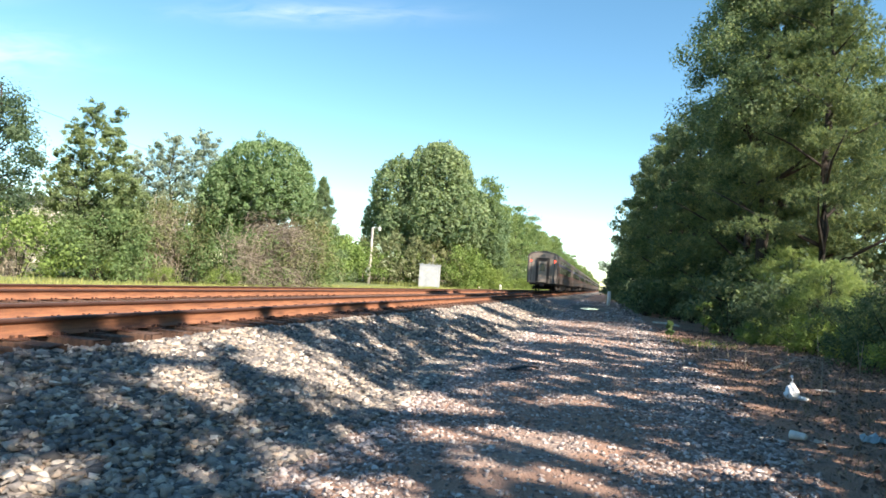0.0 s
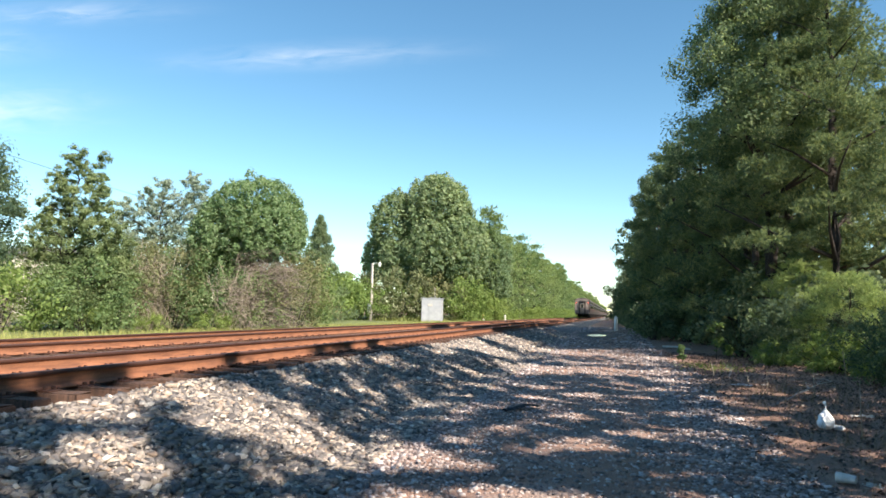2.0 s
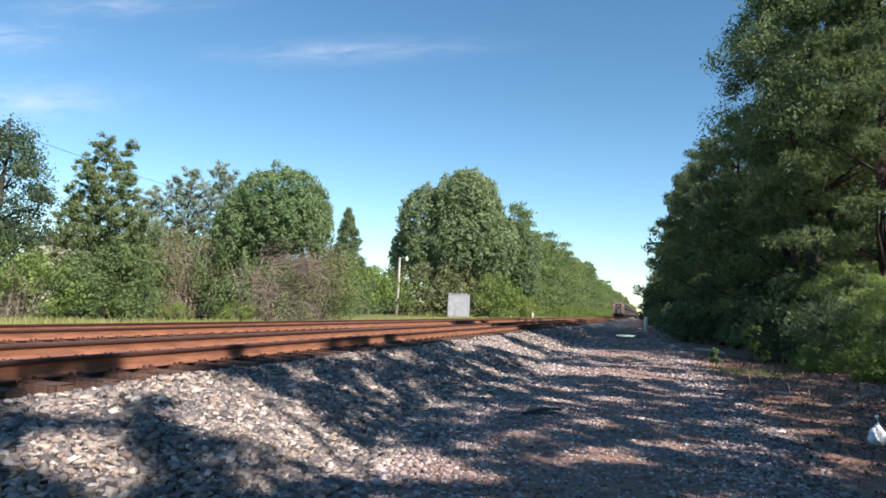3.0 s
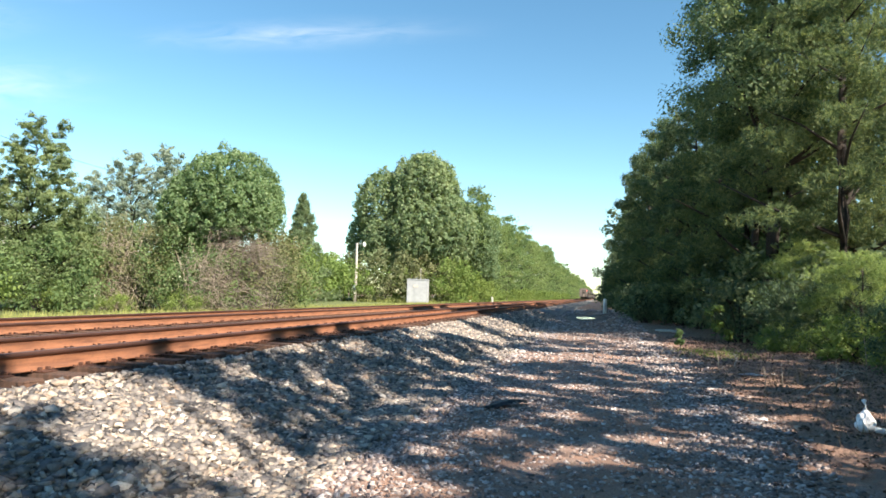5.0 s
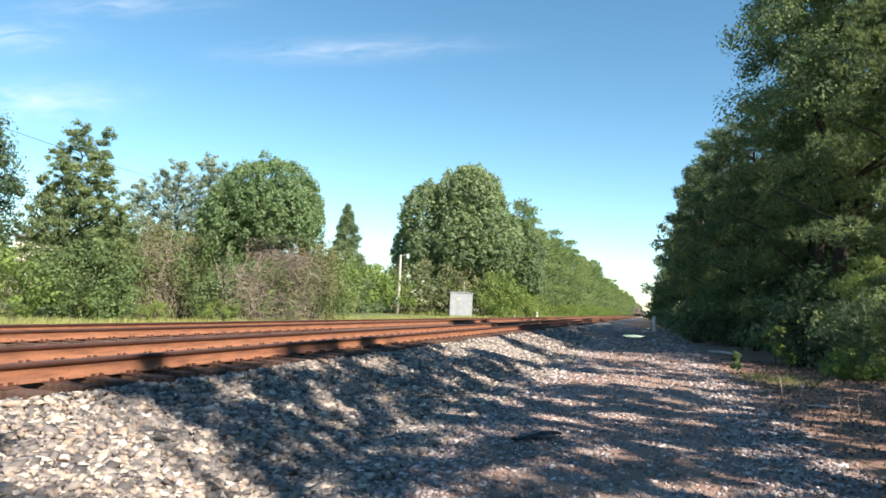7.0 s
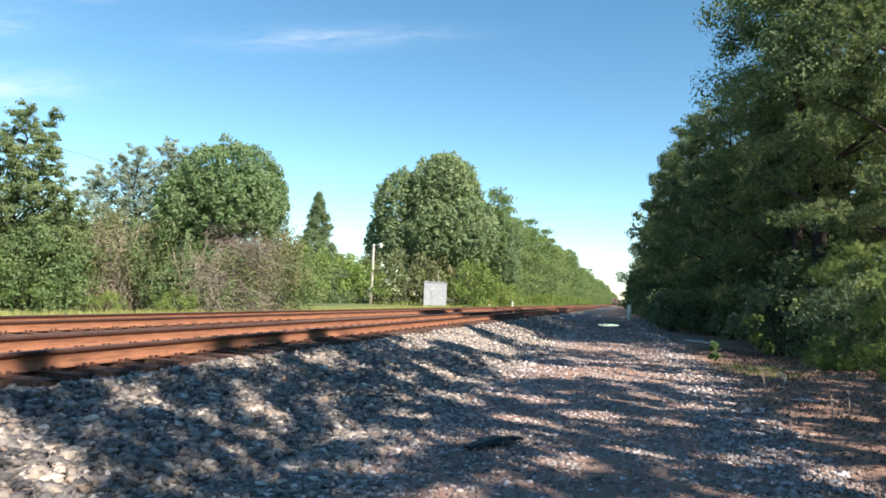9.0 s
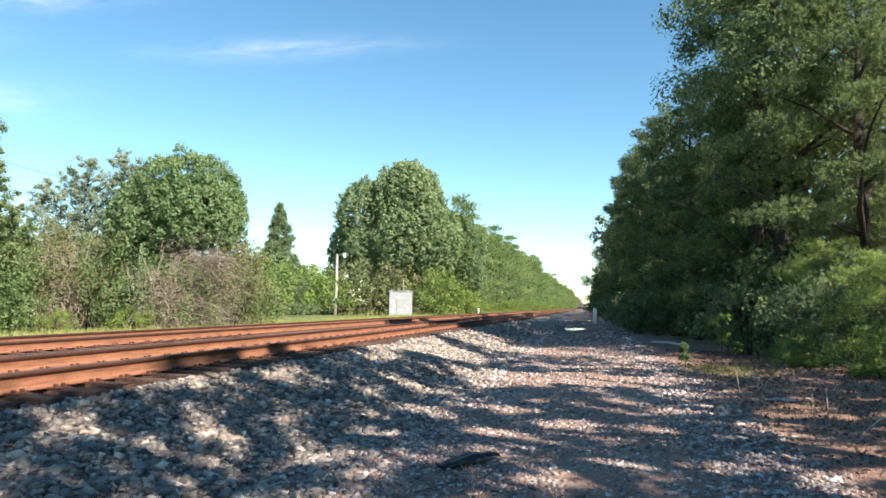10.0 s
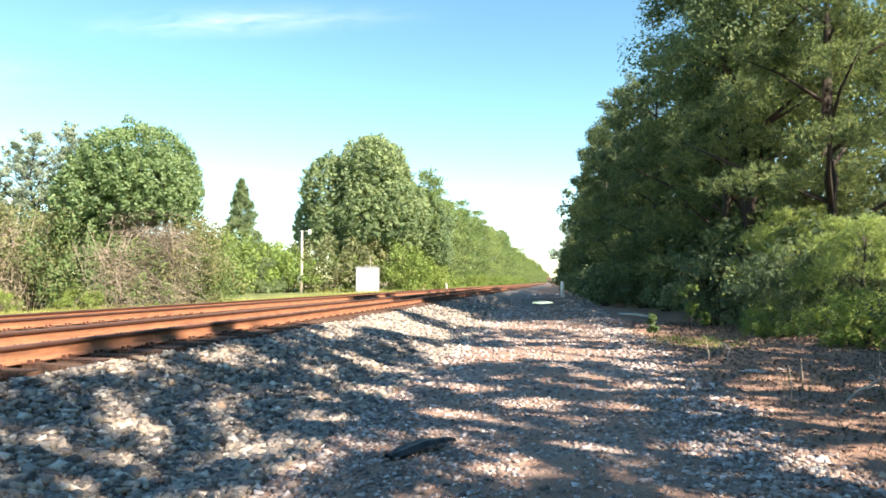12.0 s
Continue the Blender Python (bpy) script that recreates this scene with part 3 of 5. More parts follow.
def arching_twigs(name, n, h, w, sweep, material, r, steps=5):
    """Long thin bare shoots that rise, lean to one side and droop."""
    base = np.stack([r.normal(scale=w * 0.4, size=n), r.normal(scale=w * 0.35, size=n), r.uniform(0, 0.75, n) * h], 1)
    ray = np.stack([r.normal(scale=0.5, size=n) + sweep, r.normal(scale=0.45, size=n) - 0.15, r.uniform(0.1, 1.1, n)], 1)
    ln = r.uniform(0.5, 1.7, n)[:, None]
    side = np.cross(ray, unit(n, r))
    side /= np.linalg.norm(side, axis=1)[:, None] + 1e-9
    rows = []
    for k in range(steps + 1):
        t = k / steps
        p = base + ray * ln * t + np.array([0, 0, -0.75]) * ln * t * t
        wd = 0.011 * (1 - 0.8 * t)
        rows.append(np.stack([p - side * wd, p + side * wd], 1))
    v = np.stack(rows, 1).reshape(-1, 3)
    o = np.arange(n)[:, None] * 2 * (steps + 1) + 2 * np.arange(steps)
    f = np.stack([o, o + 1, o + 3, o + 2], -1).reshape(-1, 4)
    return soup(name, v, f, material)


def put(thing, x, y, turn=0.0, size=1.0, sink=0.05):
    """Sets a thing's foot on the earth."""
    z = float(base_z(x, y)) - sink
    thing.matrix_basis = Matrix.LocRotScale((x, y, z), Euler((0, 0, radians(turn))), (size, size, size))
    return thing


def again(thing, x, y, turn=0.0, size=1.0, sink=0.05):
    got = copy_thing(thing, pose(0, 0, 0))
    return put(got, x, y, turn, size, sink)


# the wood along the gravel track
# needle colour raised to carry the sun patch on the young pine
M_YPINE = foliage("sunlit young pine needles", (0.15, 0.23, 0.11), (0.26, 0.36, 0.165), (0.47, 0.55, 0.25), 0.5, 0.9, 0.7)
R_TREES = "trees of the wood beside the gravel track"
# dark base with pale yellow tips: sunlit needle ends put into the colour
M_BOUGH = foliage("pine boughs", (0.05, 0.095, 0.065), (0.135, 0.195, 0.11), (0.42, 0.47, 0.2), 0.45, 0.5, 0.6)
wood_kinds = [
    bough_pine(11, 15.0, 3.7, 1.6, 34, M_BOUGH, "tall dark green pine at the edge of the wood", R_TREES),
    bough_pine(12, 13.5, 3.6, 1.0, 34, M_BOUGH, "dark green pine with drooping needle clumps", R_TREES),
    broadleaf(13, 14.0, 3.3, 1.5, 130, 210, 0.14, M_OAK, "dark green broadleaf tree at the wood's edge", R_TREES, clump_r=(0.36, 0.6), rough=0.07),
    bough_pine(14, 16.0, 3.7, 2.0, 36, M_BOUGH, "tall dark green pine at the edge of the wood", R_TREES),
]
first = [False] * 4


def plant(kinds, used, k, x, y, turn, size):
    if not used[k]:
        used[k] = True
        return put(kinds[k], x, y, turn, size)
    return again(kinds[k], x, y, turn, size)


tr = random.Random(3)
EDGE = ((18.0, 29.5, 2, 0.8), (11.3, 31.5, 3, 0.75), (13.0, 33.2, 0, 1.12), (11.6, 34.6, 0), (11.0, 38.0, 1), (10.3, 41.2, 2), (9.8, 44.6, 3, 0.8), (9.5, 48.4, 1), (9.3, 52.0, 2), (9.4, 56.2, 0), (9.3, 60.3, 1))
for x, y, k, *size in EDGE:
    plant(wood_kinds, first, k, x, y, tr.uniform(0, 360), size[0] if size else tr.uniform(0.9, 1.08))
put(bough_pine(20, 14.5, 3.8, 3.4, 40, M_BOUGH, "pine with bright sunlit boughs at the wood's edge", R_TREES, (40, 9, 0.17, 0.026), lump=0.46, inner=0.08, spread=0.5, flat=0.5), 12.9, 26.6, 40)
# lighter copy of the dark leaves: sunlight is put into the colour
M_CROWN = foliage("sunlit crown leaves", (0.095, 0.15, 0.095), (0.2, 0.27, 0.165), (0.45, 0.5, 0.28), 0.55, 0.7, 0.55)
young = bough_pine(17, 4.0, 2.3, 1.7, 15, M_YPINE, "bright green young pine in a patch of sun", R_TREES, (34, 9, 0.16, 0.02), lump=0.36)
put(young, 12.1, 22.8, 30, 0.68)
again(young, 12.3, 28.0, 220, 0.85)
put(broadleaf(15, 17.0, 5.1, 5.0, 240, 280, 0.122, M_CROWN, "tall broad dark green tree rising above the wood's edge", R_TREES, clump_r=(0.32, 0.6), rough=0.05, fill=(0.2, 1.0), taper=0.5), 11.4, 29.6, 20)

# unseen trees beside the camera, added for shade; gaps cut where sun patches fall
GAPS_NEAR = ((0.5, 8.3, 0.4, 0.7), (1.1, 8.0, 0.5, 0.6), (1.8, 7.8, 0.55, 0.55), (2.6, 8.0, 0.65, 0.6), (3.4, 8.1, 0.6, 0.55), (1.6, 8.6, 0.6, 0.4), (4.5, 7.0, 0.6, 0.4), (5.2, 6.8, 0.5, 0.4), (0.7, 7.0, 0.5, 0.6),
             (1.8, 5.9, 0.3, 0.3), (3.1, 5.2, 0.3, 0.2), (3.9, 4.8, 0.4, 0.3), (5.0, 5.65, 0.45, 0.2), (6.8, 6.8, 0.4, 0.3), (5.3, 9.6, 0.4, 0.25), (4.1, 10.3, 0.35, 0.15), (6.0, 10.8, 0.35, 0.15))
GAPS_MID = ((0.62, 12.9, 0.2, 1.0), (0.9, 14.6, 0.25, 0.6), (1.1, 10.5, 0.2, 0.2), (1.8, 11.7, 0.2, 0.2), (2.7, 12.0, 0.3, 0.2), (3.4, 12.1, 0.15, 0.2), (4.1, 13.8, 0.35, 0.15), (4.5, 12.6, 0.25, 0.2),
            (5.8, 12.6, 0.55, 0.25), (6.9, 11.9, 0.5, 0.15), (3.0, 15.1, 0.5, 0.3), (2.5, 17.1, 0.7, 0.3), (3.8, 15.9, 0.6, 0.25), (6.5, 16.2, 0.6, 0.25), (7.0, 18.6, 0.7, 0.4), (5.0, 14.6, 0.5, 0.12))
GAPS_FAR = ((7.6, 12.6, 0.6, 0.2), (8.1, 14.0, 0.6, 0.25), (7.5, 15.2, 0.5, 0.2), (8.4, 16.4, 0.6, 0.25), (7.9, 10.9, 0.4, 0.15),
            (5.0, 20.0, 1.6, 1.2), (3.4, 19.8, 0.9, 1.5), (6.6, 20.2, 0.8, 0.5), (1.6, 23.0, 1.0, 2.0), (1.2, 18.6, 0.3, 0.5), (4.8, 23.0, 1.2, 0.4))


def sunlit(x, y, margin=0.07):
    """True where the sun is meant to reach the ground between the crowns."""
    wob = 0.18 * np.sin(5.1 * x + 2.3 * y) + 0.18 * np.sin(3.7 * y - 4.3 * x + 1)
    wx, wy = x + 0.35 * np.sin(2.3 * y + 1.1 * x), y + 0.3 * np.sin(1.9 * x - 1.3 * y)
    n = np.sin(3.1 * wx + 1.3) * np.sin(4.1 * wy) + 0.6 * np.sin(7.3 * wx + 2.1 * wy) * np.sin(6.7 * wy - 1.9 * wx)
    got = n > np.where((x > 6.5) & (y < 10.5), 1.15, np.where(x < 3.2, 0.72, 0.48))
    for cx, cy, a, b in GAPS_NEAR + GAPS_MID + GAPS_FAR:
        got |= ((x - cx) / (a + margin)) ** 2 + ((y - cy) / (b + margin)) ** 2 < 1 + wob
    rails = (np.sin(1.9 * y + 0.4) + np.sin(0.83 * y + 2) + 0.9 * np.sin(4.3 * y)) + 0.5 * (x + 0.2) < 0.3
    return got | ((x < 0.3) & rails) | (x < -0.9)


def shade_tree(seed, x, y, height, radius, material, label):
    """An unseen leafy tree added for its shadow; its clumps keep clear of the gaps."""
    r = np.random.default_rng(seed)
    n = int(26 * radius * height)
    u, a, q = r.uniform(0, 1, n), r.uniform(0, 2 * math.pi, n), np.sqrt(r.uniform(0, 1, n))
    wide = radius * np.clip(1.15 * (1 - u ** 4.5), 0.2, 1)
    c = np.stack([np.cos(a) * q * wide, np.sin(a) * q * wide, 1.2 + u * (height - 1.2)], 1)
    foot = float(base_z(x, y)) - 0.05
    fall = c[:, 2] + foot + 0.85
    run = 1 / math.tan(SUN_EL)
    gx = x + c[:, 0] - fall * run * math.sin(SUN_AZ)
    fall = fall - 0.62 * (1 - smoothstep(0.5, 2.75, gx))
    gx = x + c[:, 0] - fall * run * math.sin(SUN_AZ)
    gy = y + c[:, 1] - fall * run * math.cos(SUN_AZ)
    c = c[~sunlit(gx, gy)]
    crown = leaf_cloud("crown", c, r.uniform(0.2, 0.38, len(c)), 27, 0.15, 0.095, material, r, shell=0.1)
    limbs = c[r.choice(len(c), min(len(c), 24), replace=False)]
    put(tree("broadleaf_tree", height * 0.9, 0.02 * height, crown, limbs, material, label, "tree", r, R_TREES), x, y)


for i, (x, y, h) in enumerate(((12.4, -8.6, 12.5), (16.4, -9.4, 16.5), (12.6, -4.4, 12.8), (16.4, -5.2, 16.6), (12.3, -0.4, 12.6), (16.0, -1.0, 16.2), (12.5, 3.8, 12.8), (16.2, 3.4, 16.6),
                               (12.7, 8.0, 12.4), (16.3, 7.8, 16.2), (13.4, 12.2, 11.5), (17.0, 12.2, 15.5), (15.2, 16.6, 14.0))):
    shade_tree(300 + i, x, y, h, 2.7, M_OAK, "unseen dark green tree added to shade the gravel track" if h < 13 else "tall unseen tree added behind the first row for shade")

far_kinds = [
    pine(21, 14.0, 3.6, 0.8, 13, M_PINE, "dark green pine far along the gravel track", R_TREES, (7, 5, 0.45, 0.1)),
    broadleaf(22, 12.5, 3.6, 0.6, 70, 45, 0.36, M_OAK, "dark green broadleaf tree far along the gravel track", R_TREES),
]
first_far = [False] * 2
for x, y, s in ((15.6, 34, 1.05), (14.6, 39, 1.1), (14.2, 44, 1.1), (14, 48, 1.1), (13.8, 53, 1.1), (13.5, 58, 1.1), 
                (19.5, 34, 0.9), (19, 41, 1), (19, 48, 1), (18, 55, 1)):
    plant(far_kinds, first_far, tr.randint(0, 1), x, y, tr.uniform(0, 360), s * tr.uniform(0.96, 1.05))
y = 64
while y < 420:
    plant(far_kinds, first_far, tr.randint(0, 1), 9.7 + tr.uniform(-0.9, 0.9), y, tr.uniform(0, 360), tr.uniform(0.72, 1.18))
    if y < 200:
        plant(far_kinds, first_far, tr.randint(0, 1), 13.5 + tr.uniform(-1, 1), y + 2, tr.uniform(0, 360), tr.uniform(0.95, 1.15))
    y += 4.6 + y * 0.018
while y < 1300:
    plant(far_kinds, first_far, tr.randint(0, 1), 9.7 + tr.uniform(-0.9, 0.9), y, tr.uniform(0, 360), tr.uniform(0.8, 1.1))
    y += 22 + y * 0.02

# the pines along the far side of the tracks
L_ROW = "pines in the row beyond the tracks"
row_kinds = [
    pine(31, 17.0, 3.6, 1.0, 15, M_BACK, "sunlit green pine in a long row beyond the tracks", L_ROW, (8, 6, 0.47, 0.105), power=0.4),
    pine(32, 15.5, 3.4, 0.6, 14, M_BACK, "sunlit green pine in a long row beyond the tracks", L_ROW, (8, 6, 0.47, 0.105), power=0.4),
]
first_row = [False] * 2
y = 96
while y < 560:
    for x0 in ((-13.2, -17.5) if y < 180 else (-13.2,)):
        plant(row_kinds, first_row, tr.randint(0, 1), x0 + tr.uniform(-1.0, 1.0), y + tr.uniform(-1.2, 1.2), tr.uniform(0, 360), tr.uniform(0.93, 1.1))
    y += 4.6 + y * 0.016
while y < 1400:
    plant(row_kinds, first_row, tr.randint(0, 1), -13.2 + tr.uniform(-1.0, 1.0), y, tr.uniform(0, 360), tr.uniform(0.9, 1.15))
    y += 14 + y * 0.016

# single trees beyond the tracks
M_OLIVE = foliage("olive leaves", (0.115, 0.175, 0.095), (0.21, 0.28, 0.145), (0.36, 0.42, 0.24), 0.5)
M_DOME = foliage("glossy green leaves", (0.13, 0.21, 0.11), (0.22, 0.32, 0.165), (0.44, 0.53, 0.34), 0.5, 1.6, 0.6)
# bluer and paler: the haze of distance is put into the leaf colour
M_BIGLEAF = foliage("hazy blue-green leaves", (0.12, 0.195, 0.12), (0.22, 0.305, 0.18), (0.36, 0.43, 0.27), 0.5, 0.5)
M_CEDAR = foliage("soft blue-green needles", (0.13, 0.2, 0.13), (0.2, 0.28, 0.175), (0.3, 0.37, 0.23), 0.5)


def single():
    put(broadleaf(41, 9.9, 2.05, 0.4, 150, 130, 0.13, M_OAK, "narrow old tree wrapped in dark green vines", name="vine_covered_tree", clump_r=(0.7, 1.1), rough=0.07), -21.3, 24)
    put(feathery(42, ((0.1, 0, 8.5), (1.1, 0.3, 8.1), (-0.9, 0.2, 7.5), (1.9, -0.5, 6.6), (2.4, 0.2, 4.6), (-1.5, 0.3, 5.8)), 1.9, 0.3, 36, 74, 0.12, M_OLIVE, "tall loose-crowned green tree with feathery tops", 0.46), -19.0, 27)
    put(feathery(143, ((0, 0, 9.3), (1.7, 0.3, 9.6), (2.9, -0.4, 9.0), (-1.6, 0.3, 8.7), (-2.9, 0, 8.0)), 2.0, 1.5, 44, 52, 0.135, M_PALE, "thin-leaved greyish tree against the sky", 0.55, 0.05), -22.4, 38)
    put(domed(44, 9.1, ((0, 0, 5.75, 2.55, 2.45), (-1.3, -0.8, 5.0, 1.8, 1.8), (1.3, -0.7, 5.1, 1.7, 1.7), (-1.9, -0.6, 3.6, 1.3, 1.9)), 0.36, 58, 0.136, M_DOME, "round-crowned dense green tree above a thicket", 19.0), -13.1, 33.4)
    put(bough_pine(45, 11.3, 3.4, 0.4, 62, M_CEDAR, "slender soft green conifer standing alone", "", (12, 6, 0.42, 0.08), "conifer", 0.5, 0.92), -25.4, 68)
    big = domed(46, 20.6, ((1.0, 0, 13.4, 4.9, 6.5), (-4.5, -1.0, 12.4, 3.4, 5.2), (-7.3, 0.5, 8.2, 2.4, 3.4), (4.6, -2.0, 9.4, 4.0, 4.6), (1.5, -3.5, 9.0, 3.6, 4.0), (2.0, -1.6, 15.8, 3.2, 3.6), (-3.0, -2.8, 7.5, 3.2, 3.4)), 0.8, 36, 0.38, M_BIGLEAF,
                "large spreading green tree behind the equipment shed", 10.0)
    put(big, -19.5, 91)
    again(big, -14.6, 100, 140, 0.72)
    again(big, -21.0, 104, 200, 0.82)


single()


def thickets():
    g = "bushes beyond the tracks"
    a = shrub(51, 4.4, 2.6, 70, 75, 0.14, M_LEAF, "dense green bush beyond the tracks", g)
    b = shrub(52, 3.4, 2.4, 70, 60, 0.13, M_LIME, "yellow-green sunlit bush beyond the tracks", g)
    c = shrub(53, 5.2, 2.8, 80, 60, 0.13, M_RUST, "browning bush with dry vines", g)
    d = shrub(57, 4.6, 2.6, 70, 75, 0.13, M_LEAF, "dark green vine-grown bush beyond the tracks", g)
    put(a, -21.6, 22.0)
    put(b, -18.3, 23)
    put(c, -16.2, 31.0)
    put(d, -13.6, 31.4)
    for src, x, y, t, s in ((a, -16.6, 25.8, 50, 0.9), (b, -22.8, 26, 90, 0.8), (a, -12.2, 32.2, 20, 0.85), (c, -10.9, 33.8, 60, 0.9), (c, -17.0, 31.2, 120, 0.95), (d, -15.0, 33.6, 40, 1.1),
                            (d, -18.6, 29.2, 10, 0.95), (b, -13.0, 29.6, 80, 0.42), (b, -17.4, 26.4, 80, 0.5), (d, -24.5, 25, 33, 1.2), (d, -20.3, 31, 70, 1.15),
                            (b, -15.6, 28.6, 10, 0.36), (a, -19.5, 34, 70, 1.2), (c, -12.5, 34.6, 150, 1.0), (d, -11.6, 36.5, 100, 1.0), (a, -29, 30, 50, 1.3)):
        again(src, x, y, t, s)
    for seed, x, y, h, w, sweep, mat in ((61, -16.6, 29.9, 4.6, 1.2, 0.1, M_TWIG), (62, -11.2, 32.2, 4.6, 1.2, 0.9, M_REDTWIG), (64, -18.6, 22.6, 2.2, 1.0, 0.0, M_TWIG), (65, -12.7, 30.8, 3.6, 1.3, 0.4, M_TWIG), (66, -12.4, 31.8, 5.4, 1.2, 0.8, M_REDTWIG)):
        rr = np.random.default_rng(seed)
        thing = tagged(new("dead_vine_thicket"), "grey-brown tangle of dry leafless vines and twigs", "thicket", g)
        bm = bmesh.new()
        for i in range(9):
            px, py = rr.uniform(-w, w) * 0.6, rr.uniform(-w, w) * 0.5
            tube(bm, [(px, py, -0.1), (px + rr.uniform(-0.3, 0.3), py, h * 0.5), (px + rr.uniform(-0.6, 0.6), py + rr.uniform(-0.3, 0.3), h * rr.uniform(0.8, 1.05))], [0.035, 0.022, 0.006], 5)
        part("stem", bm, mat, thing)
        part("twig_tangle", arching_twigs("twig_tangle", 1100, h, w, sweep, mat, rr), None, thing)
        put(thing, x, y)
    f1 = shrub(54, 6.0, 4.2, 46, 60, 0.34, M_LIME, "tall yellow-green bush behind the grass strip", g)
    f2 = shrub(55, 7.4, 5.2, 50, 60, 0.36, M_RUST, "broad brownish-green bush behind the pole", g)
    f3 = shrub(56, 6.2, 3.4, 60, 60, 0.27, M_LIME, "bright green young pine beside the equipment shed", g)
    put(f1, -23.0, 62)
    put(f2, -20.5, 80)
    put(f3, -11.4, 80)
    for src, x, y, t, s in ((f1, -24.5, 79, 40, 0.95), (f1, -26.5, 62, 110, 0.95), (f1, -31, 66, 10, 1.0), (f2, -25.5, 83, 70, 0.85), (f2, -16, 84, 130, 0.9),
                            (f3, -8.9, 84, 80, 0.6), (f1, -13, 88, 15, 0.7), (f1, -10.6, 96, 15, 0.6), (f1, -18.2, 86, 60, 0.85), (f1, -22.5, 87, 200, 0.9), (f1, -31.5, 90, 40, 1.2), (f1, -38, 80, 60, 1.3), (f1, -25.5, 72, 75, 0.95), (f1, -22.6, 73.5, 15, 0.8)):
        again(src, x, y, t, s)
    y = 104
    while y < 330:
        again(f1, -10.2 + tr.uniform(-0.6, 0.6), y, tr.uniform(0, 360), tr.uniform(0.4, 0.62))
        y += 7 + y * 0.03


thickets()

# ---- fixed things beside the line ----
M_SHED = plain("grey-white painted steel", (0.35, 0.372, 0.395), 0.6, 0.1, 2.0, 0.12)
M_POLE = plain("weathered pale wood", (0.46, 0.43, 0.385), 0.85, 0, 3.0, 0.2)
M_WHITE = plain("white paint", (0.78, 0.77, 0.74), 0.6, 0, 6.0, 0.12)
M_ORANGE = plain("orange paint", (0.75, 0.22, 0.06), 0.6, 0, 6.0, 0.15)
M_DARK = plain("dark rubber", (0.05, 0.055, 0.065), 0.36, 0, 8.0, 0.3)


def equipment_shed():
    thing = tagged(new("equipment_shed"), "grey-white metal railway equipment shed on the grass", "equipment shed")
    part("body", boxed(-1.15, 1.15, -0.95, 0.95, 0, 2.75, bevel=0.03), M_SHED, thing)
    part("roof", boxed(-1.22, 1.22, -1.02, 1.02, 2.75, 2.86, bevel=0.03), M_SHED, thing)
    part("door", boxed(-0.35, 0.5, -0.985, -0.953, 0.15, 2.2, bevel=0.01), M_SHED, thing)
    part("sign", boxed(-0.45, 0.1, -0.992, -0.988, 1.95, 2.2), M_POLE, thing)
    part("vent", boxed(0.7, 1.0, -0.975, -0.953, 2.2, 2.5, bevel=0.01), M_SHED, thing)
    for sx in (-0.9, -0.1, 0.35, 0.85):
        part("lifting_eye", boxed(sx - 0.05, sx + 0.05, -0.9, -0.8, 2.86, 2.98, bevel=0.02), M_SHED, thing)
    part("antenna", tube(bmesh.new(), [(0.32, -0.6, 2.8), (0.32, -0.6, 4.1)], [0.03, 0.02], 6), M_POLE, thing)
    put(thing, -14.45, 75, 10)


def light_pole():
    thing = tagged(new("light_pole"), "pale wooden pole with a lamp and meter box", "light pole")
    part("post", tube(bmesh.new(), [(0, 0, -0.3), (0.02, 0, 3.5), (0, 0, 6.8)], [0.2, 0.18, 0.15], 10), M_POLE, thing)
    part("meter_box", boxed(-0.3, 0.05, -0.4, -0.12, 0.9, 2.1, bevel=0.03), M_WHITE, thing)
    part("arm", tube(bmesh.new(), [(0, 0, 6.5), (0.5, -0.1, 6.75), (0.95, -0.15, 6.75)], [0.035, 0.03, 0.03], 6), M_POLE, thing)
    lamp = part("lamp", tube(bmesh.new(), [(0.95, -0.15, 6.35), (0.95, -0.15, 6.5), (0.95, -0.15, 6.78), (0.95, -0.15, 6.9)], [0.1, 0.17, 0.15, 0.05], 12), M_WHITE, thing)
    put(thing, -21.85, 75)


def marker_post(x, y, h, mat, label):
    thing = tagged(new("marker_post"), label, "marker post", "marker posts")
    part("post", tube(bmesh.new(), [(0, 0, -0.2), (0, 0, h * 0.93), (0, 0, h)], [0.14, 0.14, 0.06], 10), M_WHITE, thing)
    if mat is not M_WHITE:
        part("band", tube(bmesh.new(), [(0, 0, h * 0.55), (0, 0, h * 0.95), (0, 0, h * 1.02)], [0.15, 0.15, 0.07], 10), mat, thing)
    put(thing, x, y)


equipment_shed()
light_pole()
marker_post(-8.5, 90, 1.15, M_WHITE, "short white marker post beside the far track")
marker_post(-9.9, 82, 1.25, M_ORANGE, "short white marker post with an orange top")
marker_post(5.7, 60, 1.3, M_WHITE, "white marker post beside the gravel track")


